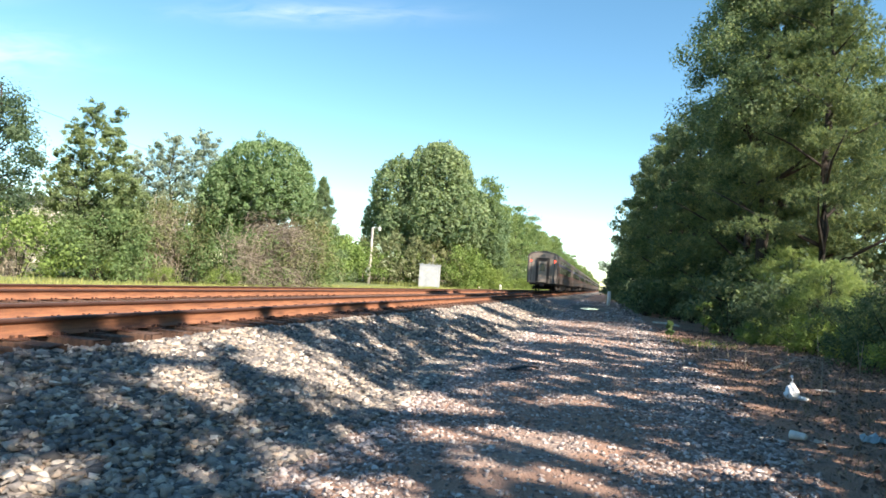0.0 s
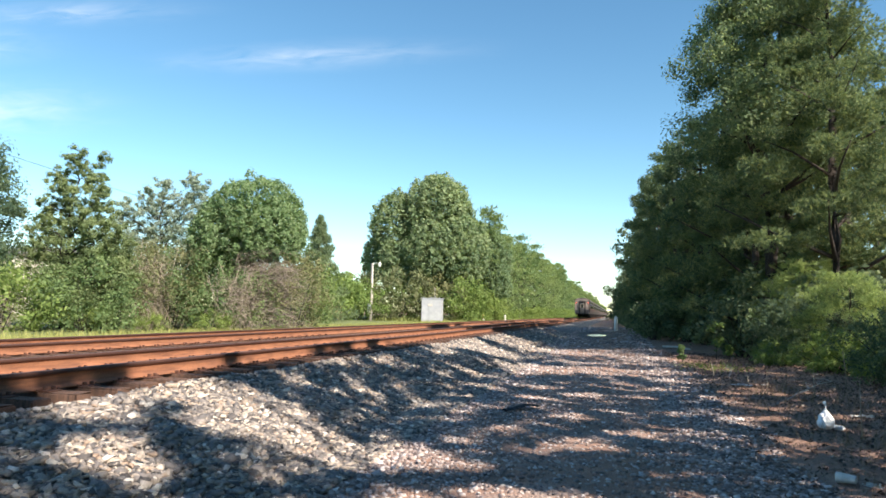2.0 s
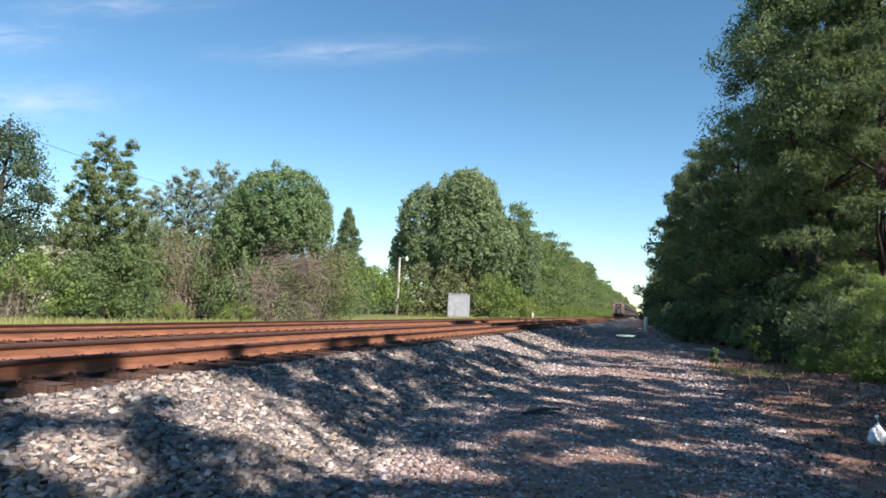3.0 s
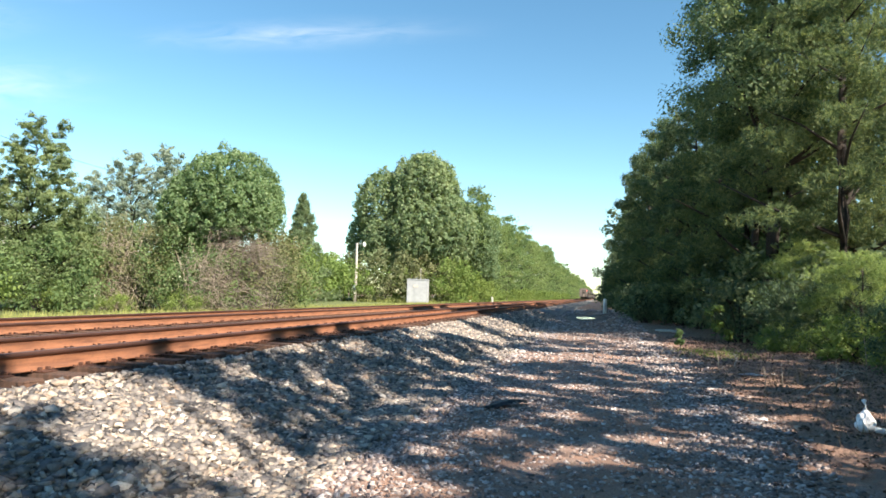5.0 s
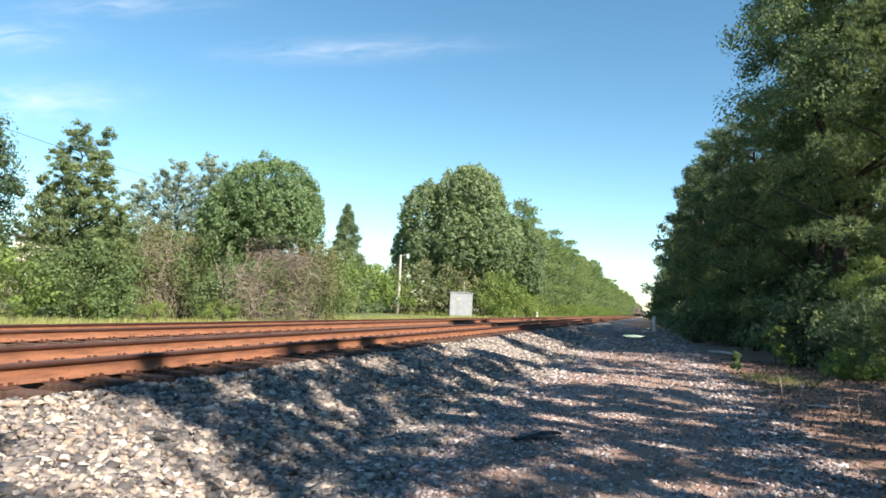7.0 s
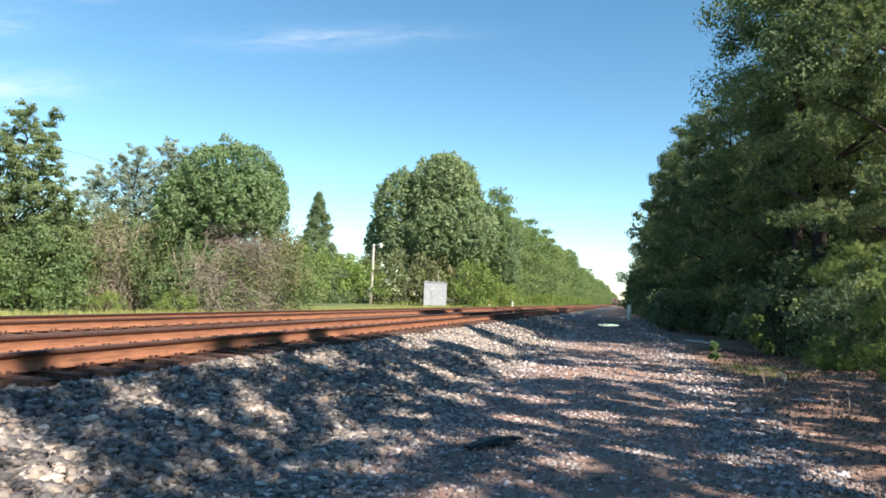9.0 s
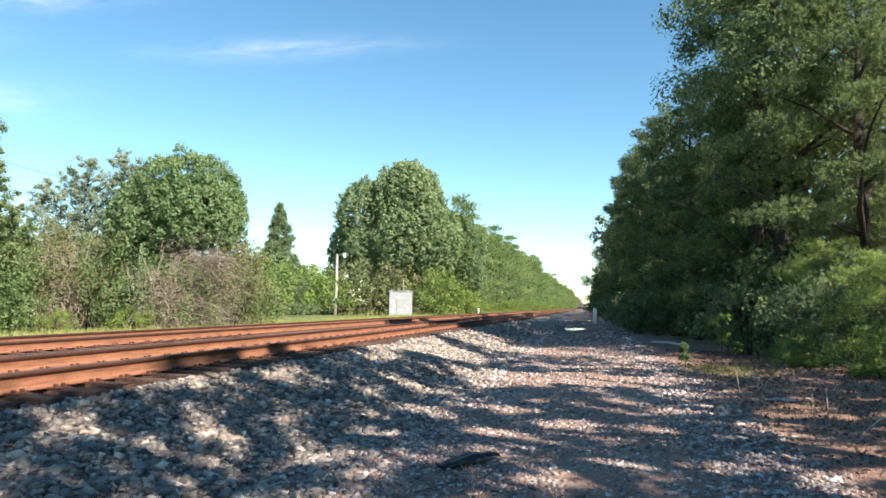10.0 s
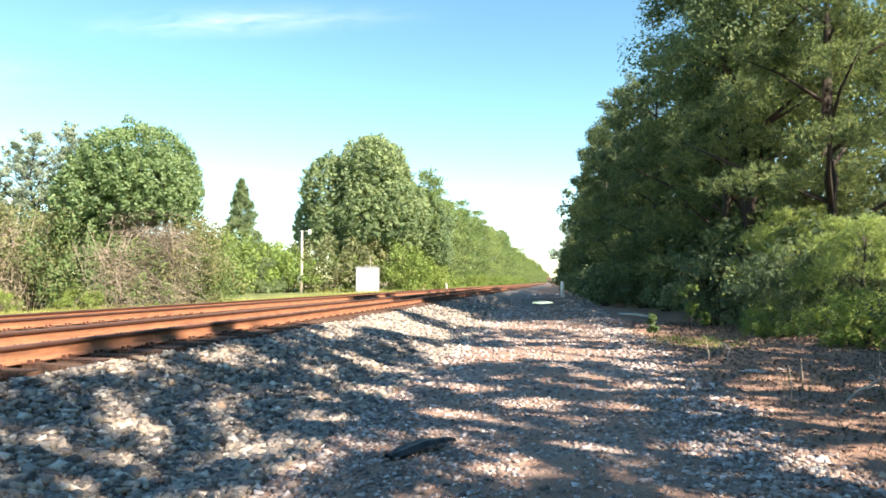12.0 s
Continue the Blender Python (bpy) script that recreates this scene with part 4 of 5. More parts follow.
# ---- train ----
def train_car_meshes():
    k = Mat("ribbed stainless steel", 0.5, 0.25)
    n = k.noise(2.0, 5, 0.6, (1, 0.3, 3))
    # steel darkened: shade along the car sides is put into this colour
    k.color(k.ramp(n, (0.3, (0.055, 0.044, 0.04)), (0.7, (0.12, 0.098, 0.088))))
    steel = k.m
    glass = plain("dark coach glass", (0.015, 0.018, 0.02), 0.12, 0.0, 4, 0.2)
    under = plain("underfloor grime", (0.035, 0.03, 0.028), 0.85, 0, 3, 0.3)
    red = plain("dark red stripe", (0.12, 0.03, 0.03), 0.5, 0, 3, 0.2)
    blue = plain("dark blue stripe", (0.03, 0.05, 0.13), 0.5, 0, 3, 0.2)
    lamp = Mat("red tail lamp", 0.4)
    lamp.color((0.6, 0.02, 0.01))
    lamp.bsdf.inputs["Emission Color"].default_value = (1, 0.05, 0.02, 1)
    lamp.bsdf.inputs["Emission Strength"].default_value = 3.5
    # lighter steel: sun on the car end is put into the colour
    pale = plain("sunlit weathered end steel", (0.23, 0.195, 0.165), 0.55, 0.15, 1.5, 0.2)
    return steel, glass, under, red, blue, lamp.m, pale


STEEL, GLASS, UNDER, RED, BLUE, TAIL, END = train_car_meshes()
CAR_L = 25.6


def car_body():
    """Ribbed sides and a rounded roof, swept along the car."""
    side = [(-1.48, 0.95)]
    for i in range(6):
        z = 1.05 + i * 0.11
        side += [(-1.52, z), (-1.52, z + 0.05), (-1.49, z + 0.07), (-1.49, z + 0.1)]
    side += [(-1.52, 1.85), (-1.52, 3.55)]
    arc = [(-1.5, 3.68), (-1.42, 3.82), (-1.2, 3.95), (-0.8, 4.05), (-0.3, 4.1)]
    prof = side + arc + [(-x, z) for x, z in arc[::-1]] + [(-x, z) for x, z in side[::-1]]
    bm = bmesh.new()
    rings = [[bm.verts.new((x * s, y, z if s == 1 else 0.95 + (z - 0.95) * 0.985)) for x, z in prof] for y, s in ((0, 0.97), (0.12, 1), (CAR_L - 0.12, 1), (CAR_L, 0.97))]
    for a, b in zip(rings, rings[1:]):
        for i in range(len(prof)):
            j = (i + 1) % len(prof)
            bm.faces.new((a[i], b[i], b[j], a[j]))
    bm.faces.new(rings[0])
    bm.faces.new(rings[-1][::-1])
    bmesh.ops.recalc_face_normals(bm, faces=bm.faces)
    return bm


def truck_mesh():
    bm = bmesh.new()
    for sx in (-1.05, 1.05):
        box(bm, sx - 0.08, sx + 0.08, -1.7, 1.7, 0.45, 0.7, bevel=0.04)
        for sy in (-1.3, 1.3):
            box(bm, sx - 0.12, sx + 0.12, sy - 0.2, sy + 0.2, 0.3, 0.62, bevel=0.04)
    box(bm, -1.0, 1.0, -0.35, 0.35, 0.5, 0.8, bevel=0.04)
    return mesh_of("truck", bm, UNDER)


def wheel_mesh():
    bm = bmesh.new()
    tube(bm, [(-0.8, 0, 0), (-0.69, 0, 0)], [0.46, 0.46], 18)
    tube(bm, [(0.69, 0, 0), (0.8, 0, 0)], [0.46, 0.46], 18)
    tube(bm, [(-0.69, 0, 0), (0.69, 0, 0)], [0.08, 0.08], 8)
    return mesh_of("wheelset", bm, UNDER)


def passenger_car():
    thing = tagged(new("passenger_car"), "ribbed stainless steel passenger car with dark windows", "train car", "cars of the departing train")
    part("body", car_body(), STEEL, thing)
    part("underframe", boxed(-1.3, 1.3, 0.4, CAR_L - 0.4, 0.75, 0.96, bevel=0.03), UNDER, thing)
    part("equipment_box", boxed(-1.25, 1.25, 8, 17, 0.35, 0.78, bevel=0.06), UNDER, thing)
    win = mesh_of("window", boxed(-0.012, 0.012, -0.75, 0.75, 0, 0.72, bevel=0.01), GLASS)
    upper = mesh_of("upper_window", boxed(-0.012, 0.012, -0.55, 0.55, 0, 0.42, bevel=0.01), GLASS)
    for i in range(10):
        for sx in (-1.53, 1.53):
            part("window", win, None, thing).location = (sx, 3.2 + i * 2.13, 2.05)
            part("upper_window", upper, None, thing).location = (sx, 3.2 + i * 2.13, 3.0)
    for sx in (-1.527, 1.527):
        part("red_stripe", boxed(sx - 0.006, sx + 0.006, 0.3, CAR_L - 0.3, 1.88, 1.96), RED, thing)
        part("blue_stripe", boxed(sx - 0.006, sx + 0.006, 0.3, CAR_L - 0.3, 2.82, 2.93), BLUE, thing)
    tm, wm = truck_mesh(), wheel_mesh()
    for y in (3.6, CAR_L - 3.6):
        part("truck", tm, None, thing).location = (0, y, 0)
        for d in (-1.3, 1.3):
            w = part("wheelset", wm, None, thing)
            w.location = (0, y + d, 0.46)
    wall = bmesh.new()
    rim = [(-1.38, 1.0), (1.38, 1.0), (1.4, 3.45), (1.3, 3.68), (1.05, 3.84), (0.6, 3.95), (-0.6, 3.95), (-1.05, 3.84), (-1.3, 3.68), (-1.4, 3.45)]
    face = wall.faces.new([wall.verts.new((x, -0.035, z)) for x, z in rim])
    back = bmesh.ops.extrude_face_region(wall, geom=[face])
    for v in back["geom"]:
        if isinstance(v, bmesh.types.BMVert):
            v.co.y = 0.02
    bmesh.ops.recalc_face_normals(wall, faces=wall.faces)
    part("end_wall", wall, END, thing, "weathered brownish steel end wall, lightened as by sun")
    part("diaphragm", boxed(-0.66, 0.66, -0.16, 0.06, 1.0, 3.45, bevel=0.05), UNDER, thing)
    for sx in (-1.12, 1.12):
        part("end_seam", boxed(sx - 0.02, sx + 0.02, -0.05, -0.03, 1.05, 3.6), UNDER, thing)
    door = part("end_door", boxed(-0.4, 0.4, -0.2, -0.165, 1.05, 3.1, bevel=0.015), END, thing, "pale metal end door with a window")
    part("door_window", boxed(-0.24, 0.24, -0.212, -0.202, 2.15, 2.9, bevel=0.01), GLASS, door)
    for sx in (-1.17, 1.17):
        part("tail_lamp", tube(bmesh.new(), [(sx, -0.08, 3.12), (sx, 0.05, 3.12)], [0.065, 0.065], 12), TAIL, thing, "lit red tail lamp")
        part("grab_rail", tube(bmesh.new(), [(sx * 0.72, -0.08, 1.1), (sx * 0.72, -0.08, 2.5)], [0.018, 0.018], 6), STEEL, thing)
    part("coupler", boxed(-0.2, 0.2, -0.55, 0.3, 0.65, 0.95, bevel=0.06), UNDER, thing)
    part("roof_vent", boxed(-0.35, 0.35, 0.9, 1.8, 4.02, 4.2, bevel=0.05), UNDER, thing)
    return thing


CARS = [passenger_car()]
for i in range(11):
    CARS.append(copy_thing(CARS[0], pose(-0.755, 66 + (i + 1) * 26.2, 0)))


def motions():
    for i, car in enumerate(CARS):
        rows = []
        for t in (0, 0.1, 0.2, 0.5, 1, 2, 3, 4, 5, 6, 7, 8, 9, 10, 11, 11.5, 11.8, 11.9, 12):
            rows.append((t, pose(-0.755, 66.5 + 36.5 * t + i * 26.2, 0)))
        walk(car, rows)


# ---- undergrowth beside the gravel track ----
def undergrowth():
    g = "undergrowth at the wood's edge"
    a = shrub(71, 2.8, 1.6, 55, 0, 0, M_PINE, "young dark pine in the undergrowth at the wood's edge", g, "young_pine", (12, 9, 0.24, 0.03))
    e = shrub(74, 2.8, 1.7, 34, 42, 0.2, M_OAK, "dark green bush at the foot of the wood", g)
    b = shrub(72, 1.9, 1.5, 70, 130, 0.065, M_OAK, "green leafy bush at the wood's edge", g)
    c = shrub(73, 1.3, 1.2, 56, 100, 0.06, M_LIME, "low yellow-green bush in a patch of sun", g)
    put(e, 12.2, 26.5)
    put(a, 11.6, 24.8)
    put(b, 12.0, 18.4)
    put(c, 11.2, 21.2)
    r = random.Random(9)
    for src, x, y, t, s in ((b, 12.2, 17.4, 40, 1.15), (c, 11.9, 20.4, 10, 1.1), (c, 12.9, 21.4, 80, 1.1), (c, 11.0, 24.6, 200, 0.9), (c, 12.0, 15.4, 70, 1.0), (a, 14.2, 24.4, 20, 1.1),
                            (c, 10.3, 23.4, 120, 0.6), (b, 11.0, 23.6, 200, 0.75), (a, 13.6, 14.2, 10, 1.0), (b, 12.9, 12.4, 10, 1.0), (a, 13.0, 8.5, 70, 1.0), (c, 11.9, 13.0, 150, 0.7), (b, 14.2, 16.4, 10, 1.3)):
        again(src, x, y, t, s)
    # unseen copies beside the camera, added to keep the verge in shade
    for x, y, t, s in ((13.2, 6.6, 10, 1.2), (14.6, 5.6, 100, 1.4), (14.8, 10.4, 30, 1.3), (13.6, 2.4, 130, 1.3), (14.4, -1.8, 130, 1.4)):
        again(a, x, y, t, s)
    y = 26.0
    while y < 66:
        edge = 10.9 - 2.7 * float(smoothstep(30, 46, y))
        again(e, edge + r.uniform(-0.7, 0.7), y, r.uniform(0, 360), r.uniform(0.6, 1.2))
        again(e, edge + 1.9 + r.uniform(-0.4, 0.4), y + 1.1, r.uniform(0, 360), r.uniform(1.0, 1.6))
        y += r.uniform(1.9, 2.9)
    y = 66.0
    while y < 150:
        again(e, 7.6 + r.uniform(-0.5, 0.5), y, r.uniform(0, 360), r.uniform(0.8, 1.5))
        y += r.uniform(3.0, 5.0)


undergrowth()


def sapling(seed, x, y, h, material, label, size=0.1, count=14):
    r = np.random.default_rng(seed)
    thing = tagged(new("sapling"), label, "sapling", "saplings at the track's edge")
    bm = bmesh.new()
    tube(bm, [(0, 0, -0.05), (0.03, 0, h * 0.5), (0.0, 0.03, h)], [0.014, 0.01, 0.004], 6)
    c = np.stack([r.normal(scale=0.1 * h, size=count), r.normal(scale=0.1 * h, size=count), r.uniform(0.35, 1.02, count) * h], 1)
    for p in c[::2]:
        tube(bm, [(0, 0, p[2] * 0.8), tuple(p)], [0.006, 0.002], 4)
    part("stem", bm, M_BARK, thing)
    part("foliage", leaf_cloud("foliage", c, np.full(count, 0.13 * h), 26, size, size * 0.5, material, r), None, thing)
    put(thing, x, y, 0, 1, 0.0)


sapling(81, 9.05, 26.6, 1.25, M_LIME, "slim bright green sapling in front of the wood")
sapling(82, 9.4, 26.2, 0.55, M_LIME, "small bright green seedling beside the sapling")
sapling(83, 7.62, 23.4, 0.6, M_LEAF, "small green weed growing from the gravel")

def bare_stalk(seed, x, y, h):
    r = random.Random(seed)
    bm = bmesh.new()
    tube(bm, [(0, 0, -0.03), (r.uniform(-0.03, 0.03), 0, h * 0.5), (r.uniform(-0.08, 0.08), r.uniform(-0.05, 0.05), h)], [0.011, 0.008, 0.003], 5)
    put(tagged(new("bare_stalk", mesh_of("bare_stalk", bm, M_TWIG)), "thin leafless grey-brown stalk on the verge", "stalk", "bare stalks"), x, y, r.uniform(0, 360), 1, 0.0)


for i, (x, y, h) in enumerate(((8.75, 11.3, 0.8), (9.6, 12.4, 1.0), (9.4, 10.2, 0.8), (8.0, 14.8, 0.5), (9.3, 15.6, 0.6), (10.2, 14.2, 0.9), (8.6, 16.2, 0.4), (7.9, 18.6, 0.45), (10.4, 17.5, 0.9), (10.8, 12.2, 1.1))):
    bare_stalk(i, x, y, h)


def blades(name, n, area, height, width, material, label, category, density=None):
    x, y = scatter(n, *area)
    if density is not None:
        keep = rng.uniform(0, 1, n) < density(x, y)
        x, y = x[keep], y[keep]
    n = len(x)
    h = height * rng.uniform(0.4, 1.25, n)
    z = base_z(x, y)
    z = np.where(x < -7, z + 0.05, z)
    a = rng.uniform(0, 2 * math.pi, n)
    dx, dy = np.cos(a) * width / 2, np.sin(a) * width / 2
    lx, ly = rng.normal(scale=0.35, size=n) * h, rng.normal(scale=0.35, size=n) * h
    v = np.stack([np.stack([x - dx, y - dy, z - 0.02], 1), np.stack([x + dx, y + dy, z - 0.02], 1), np.stack([x + lx, y + ly, z + h], 1)], 1).reshape(-1, 3)
    return tagged(new(name, soup(name, v, np.arange(3 * n).reshape(-1, 3), material)), label, category, kind="stuff")


blades("verge_grass", 26000, (-13.5, -7.6, 12, 75), 0.34, 0.05, M_GRASS, "sunlit yellow-green grass along the far track", "grass")
blades("far_grass", 14000, (-22, -7.8, 75, 200), 0.5, 0.14, M_GRASS, "yellow-green grass around the equipment shed", "grass")
blades("weed_patch", 3000, (7.0, 10.2, 20.5, 25), 0.11, 0.02, M_LIME, "low green weeds at the edge of the gravel", "weeds",
       lambda x, y: np.exp(-((x - 8.5) / 0.8) ** 2 - ((y - 22.6) / 1.3) ** 2))
blades("dry_brush", 3400, (7.2, 12.5, 5, 18), 0.24, 0.009, M_DRY, "dry brown stalks and dead grass on the verge", "dry grass",
       lambda x, y: smoothstep(7.2, 8.6, x) * (0.35 + 0.65 * (np.sin(2.1 * x + 1.3 * y) > -0.2)))
blades("needle_litter", 26000, (5.0, 11.5, 5, 26), 0.03, 0.012, M_DRY, "fallen red-brown pine needles on the ground", "pine needles",
       lambda x, y: 0.15 + 0.85 * smoothstep(5.5, 8.0, x))


def leaf_litter():
    n = 26000
    x, y = scatter(n, 6.4, 12.5, 5, 30)
    keep = rng.uniform(0, 1, n) < smoothstep(6.4, 8.6, x)
    x, y = x[keep], y[keep]
    n = len(x)
    z = base_z(x, y) + 0.012 + rng.uniform(0, 0.02, n) + 0.03 * smoothstep(9.6, 10.8, x)
    a = rng.uniform(0, 2 * math.pi, n)
    s = rng.uniform(0.012, 0.04, n)
    ux, uy = np.cos(a) * s, np.sin(a) * s
    tilt = rng.normal(scale=0.35, size=(n, 2)) * s[:, None]
    p = np.stack([x, y, z], 1)
    u = np.stack([ux, uy, tilt[:, 0]], 1)
    w = np.stack([-uy * 0.55, ux * 0.55, tilt[:, 1]], 1)
    v = np.stack([p - u, p + w, p + u, p - w], 1).reshape(-1, 3)
    v[:, 2] = np.maximum(v[:, 2], np.repeat(z - 0.012, 4))
    k = Mat("fallen leaves", 0.85)
    k.color(k.ramp(k.island(), (0.0, (0.04, 0.027, 0.023)), (0.35, (0.09, 0.055, 0.043)), (0.7, (0.16, 0.095, 0.07)), (0.95, (0.26, 0.18, 0.135)), (1.0, (0.4, 0.33, 0.27))))
    tagged(new("leaf_litter", soup("leaf_litter", v, np.arange(4 * n).reshape(-1, 4), k.m)), "fallen brown leaves strewn at the wood's edge", "fallen leaves", kind="stuff")


leaf_litter()


# ---- litter ----
M_PLASTIC = plain("thin white plastic", (0.75, 0.77, 0.8), 0.45, 0, 9, 0.1)
M_PAPER = plain("dirty white paper", (0.62, 0.61, 0.58), 0.8, 0, 14, 0.2)
M_CYAN = plain("pale blue plastic", (0.42, 0.6, 0.68), 0.45, 0, 9, 0.15)


def crumple(bm, seed, amount):
    r = random.Random(seed)
    for v in bm.verts:
        v.co *= 1 + r.uniform(-amount, amount)
    return bm


def plastic_bag():
    thing = tagged(new("plastic_bag"), "knotted white plastic bag lying on brown leaves", "plastic bag")
    bm = bmesh.new()
    bmesh.ops.create_icosphere(bm, subdivisions=3, radius=1.0)
    for v in bm.verts:
        z = v.co.z
        w = 0.12 * (1.0 - 0.5 * z) + 0.015 * math.sin(9 * v.co.x + 5 * z) + 0.012 * math.sin(13 * v.co.y)
        v.co = Vector((v.co.x * w, v.co.y * w * 0.9, 0.17 + z * 0.17))
    crumple(bm, 4, 0.02)
    part("bag", bm, M_PLASTIC, thing)
    tail_ = bmesh.new()
    bmesh.ops.create_icosphere(tail_, subdivisions=2, radius=1.0)
    for v in tail_.verts:
        v.co = Vector((0.17 + v.co.x * 0.13, -0.03 + v.co.y * 0.07, 0.05 + v.co.z * 0.045 - 0.2 * max(0, v.co.x) * 0.1))
    part("bag_tail", crumple(tail_, 5, 0.06), M_PLASTIC, thing)
    part("knot", tube(bmesh.new(), [(0, 0, 0.33), (0.01, 0, 0.39), (-0.005, 0, 0.42), (-0.01, 0, 0.46), (-0.01, 0, 0.475)], [0.03, 0.012, 0.014, 0.035, 0.012], 9), M_PLASTIC, thing)
    put(thing, 8.55, 12.15, 10, 0.85, 0.0)


def paper_cup(x, y, turn):
    thing = tagged(new("paper_cup"), "crushed white paper cup lying on its side", "paper cup")
    bm = bmesh.new()
    rings = []
    for t, rad in ((0.0, 0.045), (0.02, 0.047), (0.15, 0.062), (0.165, 0.066)):
        rings.append([bm.verts.new((t, math.cos(a) * rad, 0.055 + math.sin(a) * rad * 0.8)) for a in (2 * math.pi * i / 14 for i in range(14))])
    for a, b in zip(rings, rings[1:]):
        for i in range(14):
            bm.faces.new((a[i], a[(i + 1) % 14], b[(i + 1) % 14], b[i]))
    bm.faces.new(rings[0][::-1])
    ob = part("cup", bm, M_PAPER, thing)
    thick = ob.modifiers.new("wall", "SOLIDIFY")
    thick.thickness = 0.003
    part("torn_flap", scrap_mesh(7, 0.16, 0.07), M_PAPER, thing).location = (-0.14, 0.05, 0.01)
    put(thing, x, y, turn, 1.0, 0.0)


def scrap_mesh(seed, lx, ly, lift=0.05):
    """A creased scrap with thickness."""
    r = random.Random(seed)
    bm = bmesh.new()
    n, m = 7, 5
    top = [[bm.verts.new((lx * (i / n - 0.5) + r.uniform(-0.012, 0.012), ly * (j / m - 0.5) + r.uniform(-0.01, 0.01), 0.012 + lift * (0.5 + 0.5 * math.sin(i * 1.4 + j + seed)) * r.uniform(0.3, 1))) for j in range(m + 1)] for i in range(n + 1)]
    for i in range(n):
        for j in range(m):
            if not ((i in (0, n - 1)) and (j in (0, m - 1)) and r.random() < 0.7):
                bm.faces.new((top[i][j], top[i + 1][j], top[i + 1][j + 1], top[i][j + 1]))
    bmesh.ops.solidify(bm, geom=bm.faces[:], thickness=0.004)
    return bm


def scrap(name, seed, x, y, lx, ly, mat, label, category, turn=0.0, lift=0.05):
    ob = tagged(new(name, mesh_of(name, scrap_mesh(seed, lx, ly, lift), mat)), label, category)
    put(ob, x, y, turn, 1, 0.0)


plastic_bag()
paper_cup(7.8, 8.45, 150)
scrap("plastic_wrapper", 3, 8.62, 8.85, 0.3, 0.22, M_CYAN, "crumpled pale blue and white plastic wrapper on leaves", "litter", 20, 0.1)
scrap("paper_scrap", 4, 9.45, 13.5, 0.36, 0.14, M_PAPER, "torn whitish paper on the leaf litter", "litter", 5, 0.06)
scrap("plastic_sheet", 5, 8.4, 17.75, 0.5, 0.22, M_PLASTIC, "flat scrap of white plastic sheet on pine needles", "litter", 12, 0.05)
scrap("paper_scrap", 6, 8.9, 18.1, 0.16, 0.1, M_PAPER, "small scrap of dirty paper", "litter", 60, 0.03)
scrap("paper_scrap", 8, 7.3, 12.0, 0.12, 0.08, M_PAPER, "small scrap of dirty paper", "litter", 30, 0.02)


def tyre_shred():
    """Torn strip of tread, slightly arched."""
    r = random.Random(2)
    bm = bmesh.new()
    n = 14
    rows = []
    for i in range(n + 1):
        u = i / n
        w = 0.09 * (1 - 0.75 * abs(2 * u - 0.9) ** 2.2) + r.uniform(-0.03, 0.03)
        h = 0.03 + 0.05 * math.sin(math.pi * u) + r.uniform(0, 0.012)
        rows.append([bm.verts.new((-0.42 + 0.84 * u, k * max(w, 0.02), h - 0.03 * k * k + (0.012 if j % 2 else 0))) for j, k in enumerate((-1, -0.5, 0, 0.5, 1))])
    for a, b in zip(rows, rows[1:]):
        for j in range(4):
            bm.faces.new((a[j], b[j], b[j + 1], a[j + 1]))
    bmesh.ops.solidify(bm, geom=bm.faces[:], thickness=0.022)
    ob = tagged(new("tyre_shred", mesh_of("tyre_shred", bm, M_DARK)), "torn black strip of tyre rubber lying on the gravel", "tyre shred")
    put(ob, 4.17, 12.15, 58, 1, -0.01)


tyre_shred()


def fallen_wood():
    log = tagged(new("fallen_pole", mesh_of("fallen_pole", tube(bmesh.new(), [(-1.3, 0, 0.05), (0, 0.05, 0.09), (1.3, 0, 0.06)], [0.05, 0.06, 0.045], 9), M_POLE)), "pale weathered pole lying beside the gravel", "fallen pole")
    put(log, 8.3, 33.6, -68, 1, 0.0)
    bm = bmesh.new()
    tube(bm, [(0, 0, -0.02), (0.35, 0.1, 0.35), (0.8, 0.3, 0.75), (1.2, 0.6, 1.25)], [0.02, 0.016, 0.011, 0.004], 7)
    tube(bm, [(0.8, 0.3, 0.75), (1.0, 0.25, 1.05), (1.05, 0.2, 1.3)], [0.012, 0.007, 0.003], 5)
    put(tagged(new("leaning_branch", mesh_of("leaning_branch", bm, M_BARK)), "dark dead branch leaning out of the undergrowth", "branch"), 8.7, 20.3, 0, 0.45, 0.0)
    for i, (x, y, t, s) in enumerate(((8.7, 15.1, 25, 0.8), (8.3, 19.0, 70, 0.6))):
        r = random.Random(90 + i)
        bm = bmesh.new()
        pts = [(0, 0, 0.02), (0.3, 0.05, 0.16), (0.62, 0.02, 0.3), (0.95, 0.12, 0.38)]
        tube(bm, pts, [0.016, 0.013, 0.009, 0.003], 6)
        for k in range(9):
            a = Vector(pts[1 + k % 3])
            tube(bm, [a, a + Vector((r.uniform(-0.1, 0.25), r.uniform(-0.25, 0.25), r.uniform(0.0, 0.14))), a + Vector((r.uniform(0, 0.4), r.uniform(-0.4, 0.4), r.uniform(0.0, 0.22)))], [0.008, 0.005, 0.002], 5)
        put(tagged(new("dead_branch", mesh_of("dead_branch", bm, M_POLE)), "bare pale dead branch on the verge", "branch", "dead branches"), x, y, t, s, 0.0)


fallen_wood()


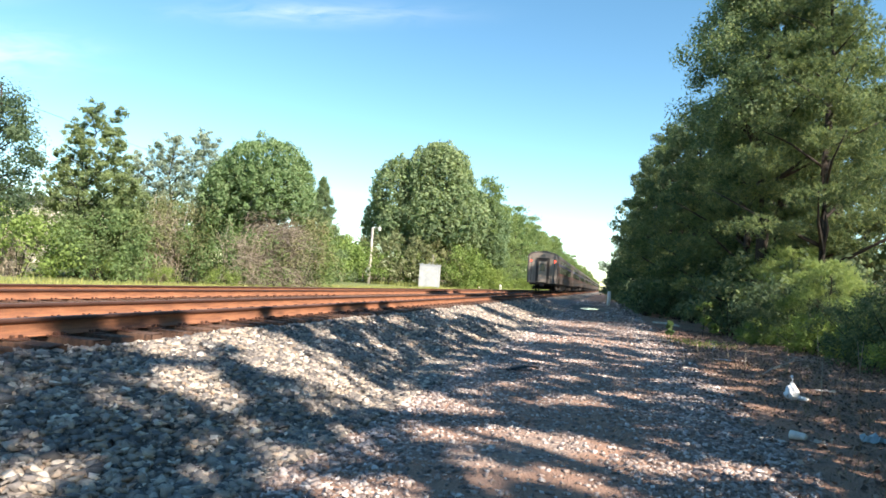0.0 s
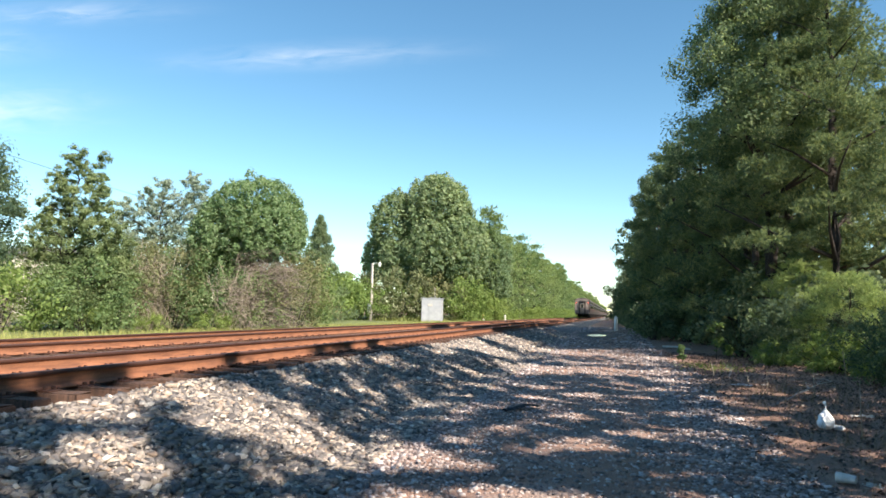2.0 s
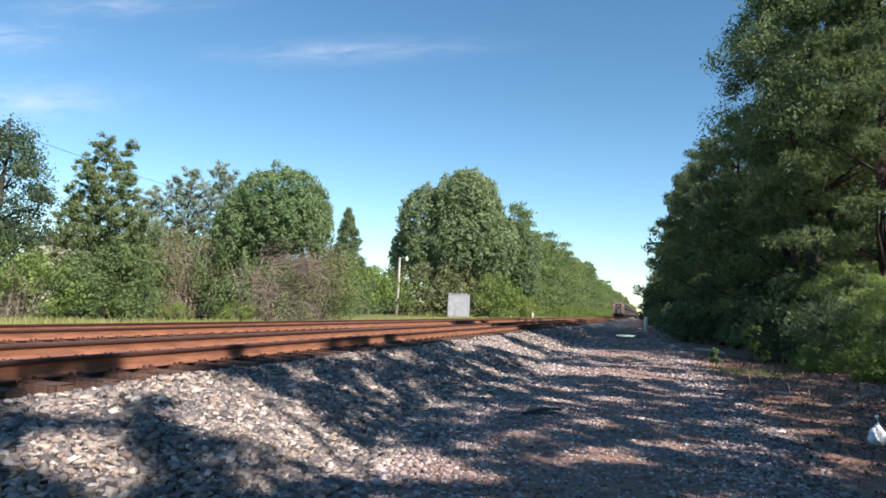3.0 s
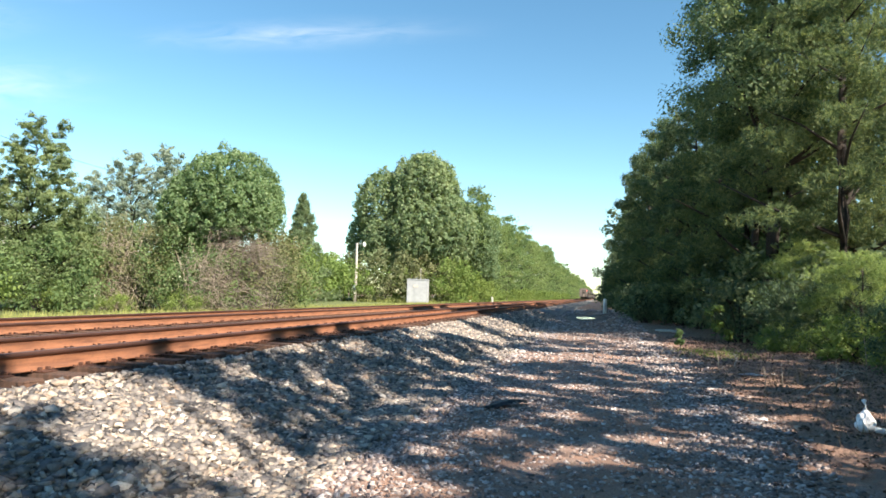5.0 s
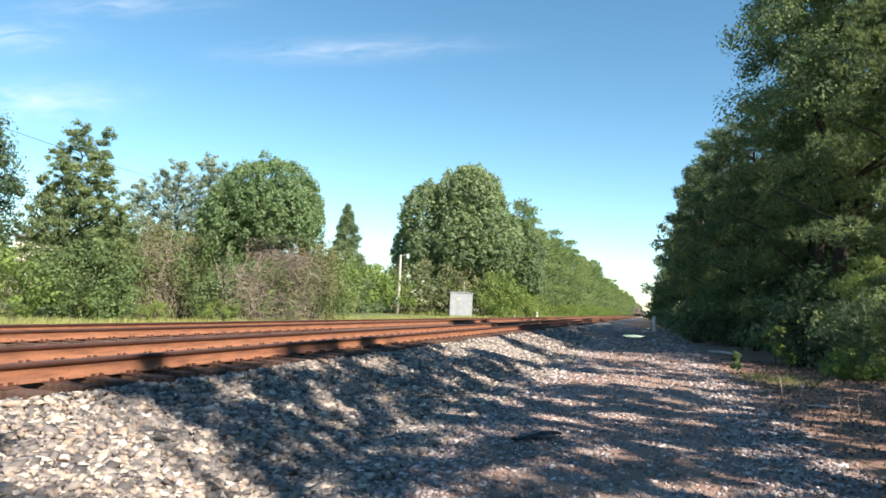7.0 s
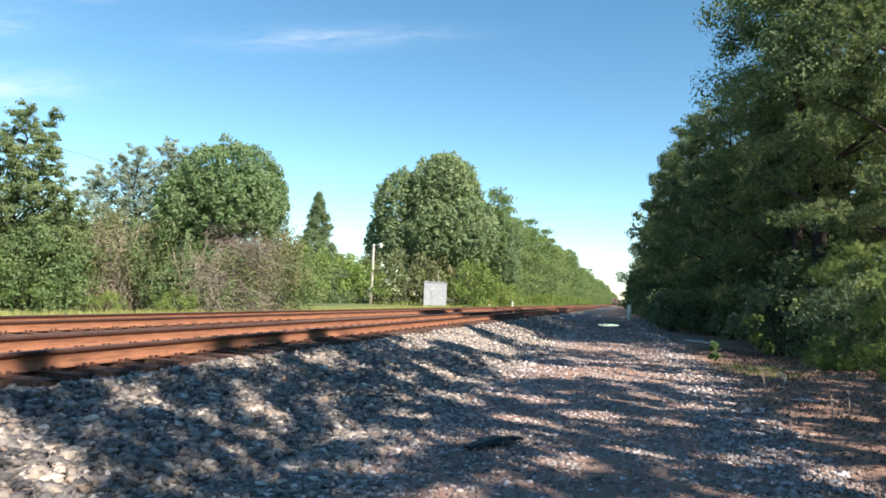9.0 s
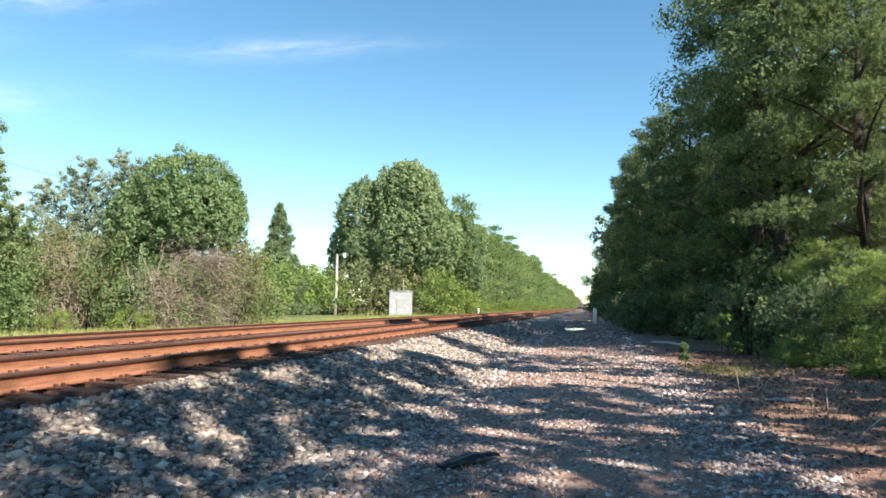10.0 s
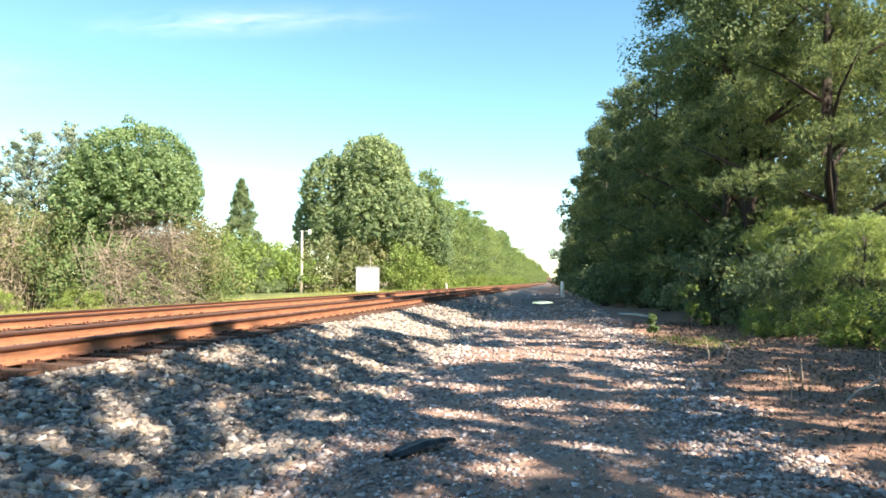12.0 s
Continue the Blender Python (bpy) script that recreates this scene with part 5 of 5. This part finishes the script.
def puddle():
    k = Mat("still water", 0.04)
    k.color((0.05, 0.045, 0.04)).bump(k.noise(5, 3), 0.25, 0.02)
    mud = plain("wet dark mud", (0.06, 0.045, 0.036), 0.75, 0, 2.0, 0.35)
    for name, rx, ry, mat, label, cat in (("wet_mud", 1.6, 7.0, mud, "dark wet mud around the puddle", "mud"), ("puddle", 0.7, 3.2, k.m, "puddle that mirrors the bright sky", "puddle")):
        v, f = [(4.35, 50.0)], []
        for j in range(1, 9):
            for i in range(48):
                a = 2 * math.pi * i / 48
                g = (1 + 0.1 * math.sin(3 * a + 1) + 0.06 * math.sin(7 * a)) * j / 8
                v.append((4.35 + math.cos(a) * rx * g, 50 + math.sin(a) * ry * g))
        for j in range(7):
            for i in range(48):
                p, q = 1 + j * 48, 1 + (j + 1) * 48
                f.append((p + i, q + i, q + (i + 1) % 48, p + (i + 1) % 48))
        for i in range(0, 48, 2):
            f.append((0, 1 + i, 1 + (i + 1) % 48, 1 + (i + 2) % 48))
        v = np.array(v)
        level = np.full(len(v), float(base_z(4.35, 50)) + 0.022) if name == "puddle" else base_z(v[:, 0], v[:, 1]) + 0.012
        tagged(new(name, soup(name, np.column_stack([v, level]), f, mat, smooth=True)), label, cat, kind="structure")


puddle()


# ---- buildings glimpsed through the trees, wire and clouds ----
def house(x, y, turn, w, d, h, wall, label):
    thing = tagged(new("house"), label, "house", "houses behind the trees")
    part("wall", boxed(-w / 2, w / 2, -d / 2, d / 2, -0.3, h), wall, thing)
    bm = bmesh.new()
    v = [bm.verts.new(p) for p in ((-w / 2 - 0.4, -d / 2 - 0.4, h), (w / 2 + 0.4, -d / 2 - 0.4, h), (w / 2 + 0.4, d / 2 + 0.4, h), (-w / 2 - 0.4, d / 2 + 0.4, h), (-w / 2 - 0.4, 0, h + d * 0.12), (w / 2 + 0.4, 0, h + d * 0.12))]
    for f in ((0, 1, 5, 4), (2, 3, 4, 5), (0, 4, 3), (1, 2, 5), (3, 2, 1, 0)):
        bm.faces.new([v[i] for i in f])
    part("roof", bm, plain("grey shingles", (0.2, 0.19, 0.18), 0.9, 0, 4, 0.2), thing)
    put(thing, x, y, turn, 1, 0.0)


house(-43.0, 52, 10, 9, 7, 5.4, plain("cream siding", (0.72, 0.66, 0.55), 0.7, 0, 1.2, 0.1), "cream-walled house behind the trees beyond the tracks")
house(26.0, 46, 0, 9, 8, 3.0, plain("white siding", (0.78, 0.78, 0.76), 0.7, 0, 1.2, 0.1), "white house glimpsed through the wood")


def cirrus():
    def streak(name, x0, z0, x1, z1, wide, seed, most):
        k = Mat(name)
        t = k.t
        mp = t.nodes.new("ShaderNodeMapping")
        mp.inputs["Scale"].default_value = (0.0016, 0.008, 1)
        mp.inputs["Location"].default_value = (seed, seed * 2, 0)
        k.link(k.co, mp.inputs["Vector"])
        n = k.node("ShaderNodeTexNoise", Scale=2.2, Detail=5.0, Roughness=0.55, Distortion=0.7)
        k.link(mp.outputs["Vector"], n.inputs["Vector"])
        gen = t.nodes.new("ShaderNodeTexCoord").outputs["Generated"]
        m2 = t.nodes.new("ShaderNodeMapping")
        m2.inputs["Location"].default_value, m2.inputs["Scale"].default_value = (-1, -1, 0), (2, 2, 0)
        k.link(gen, m2.inputs["Vector"])
        g = t.nodes.new("ShaderNodeTexGradient")
        g.gradient_type = "QUADRATIC_SPHERE"
        k.link(m2.outputs["Vector"], g.inputs["Vector"])
        a = k.ramp(n.outputs["Fac"], (0.3, (0, 0, 0)), (0.75, (1, 1, 1)))
        a = k.mix(1.0, a, g.outputs["Color"], "MULTIPLY")
        f = k.mix(1.0, a, (most, most, most), "MULTIPLY")
        em = k.node("ShaderNodeEmission", Color=(0.9, 0.97, 1.0, 1), Strength=0.6)
        tp = t.nodes.new("ShaderNodeBsdfTransparent")
        mx = t.nodes.new("ShaderNodeMixShader")
        k.link(f, mx.inputs["Fac"]).link(tp.outputs["BSDF"], mx.inputs[1]).link(em.outputs["Emission"], mx.inputs[2])
        k.link(mx.outputs["Shader"], t.nodes["Material Output"].inputs["Surface"])
        ln = math.hypot(x1 - x0, z1 - z0)
        bm = bmesh.new()
        bm.faces.new([bm.verts.new(p) for p in ((-ln / 2, -wide / 2, 0), (ln / 2, -wide / 2, 0), (ln / 2, wide / 2, 0), (-ln / 2, wide / 2, 0))])
        ob = tagged(new("cloud", mesh_of("cloud", bm, k.m)), "thin white wisp of high cloud", "cloud", "high clouds", kind="structure")
        ob.matrix_basis = pose((x0 + x1) / 2, 2500, (z0 + z1) / 2, 90, -math.degrees(math.atan2(z1 - z0, x1 - x0)), 0)

    streak("cirrus veil", -2300, 1095, -250, 1025, 190, 1.3, 0.42)
    streak("cirrus wisp", -4000, 1330, -2300, 1190, 300, 4.1, 0.42)
    streak("cirrus haze", -3500, 1430, -1500, 1300, 190, 7.7, 0.4)
    streak("cirrus glow", -3900, 950, -1900, 880, 420, 2.9, 0.5)


cirrus()
wire = tagged(new("overhead_wire", mesh_of("overhead_wire", tube(bmesh.new(), [(-21.0, 24.5, 7.4), (-22.0, 32, 7.3), (-24.5, 46, 7.6)], [0.012, 0.012, 0.012], 5), M_DARK)), "thin dark overhead wire between the trees", "wire")
motions()
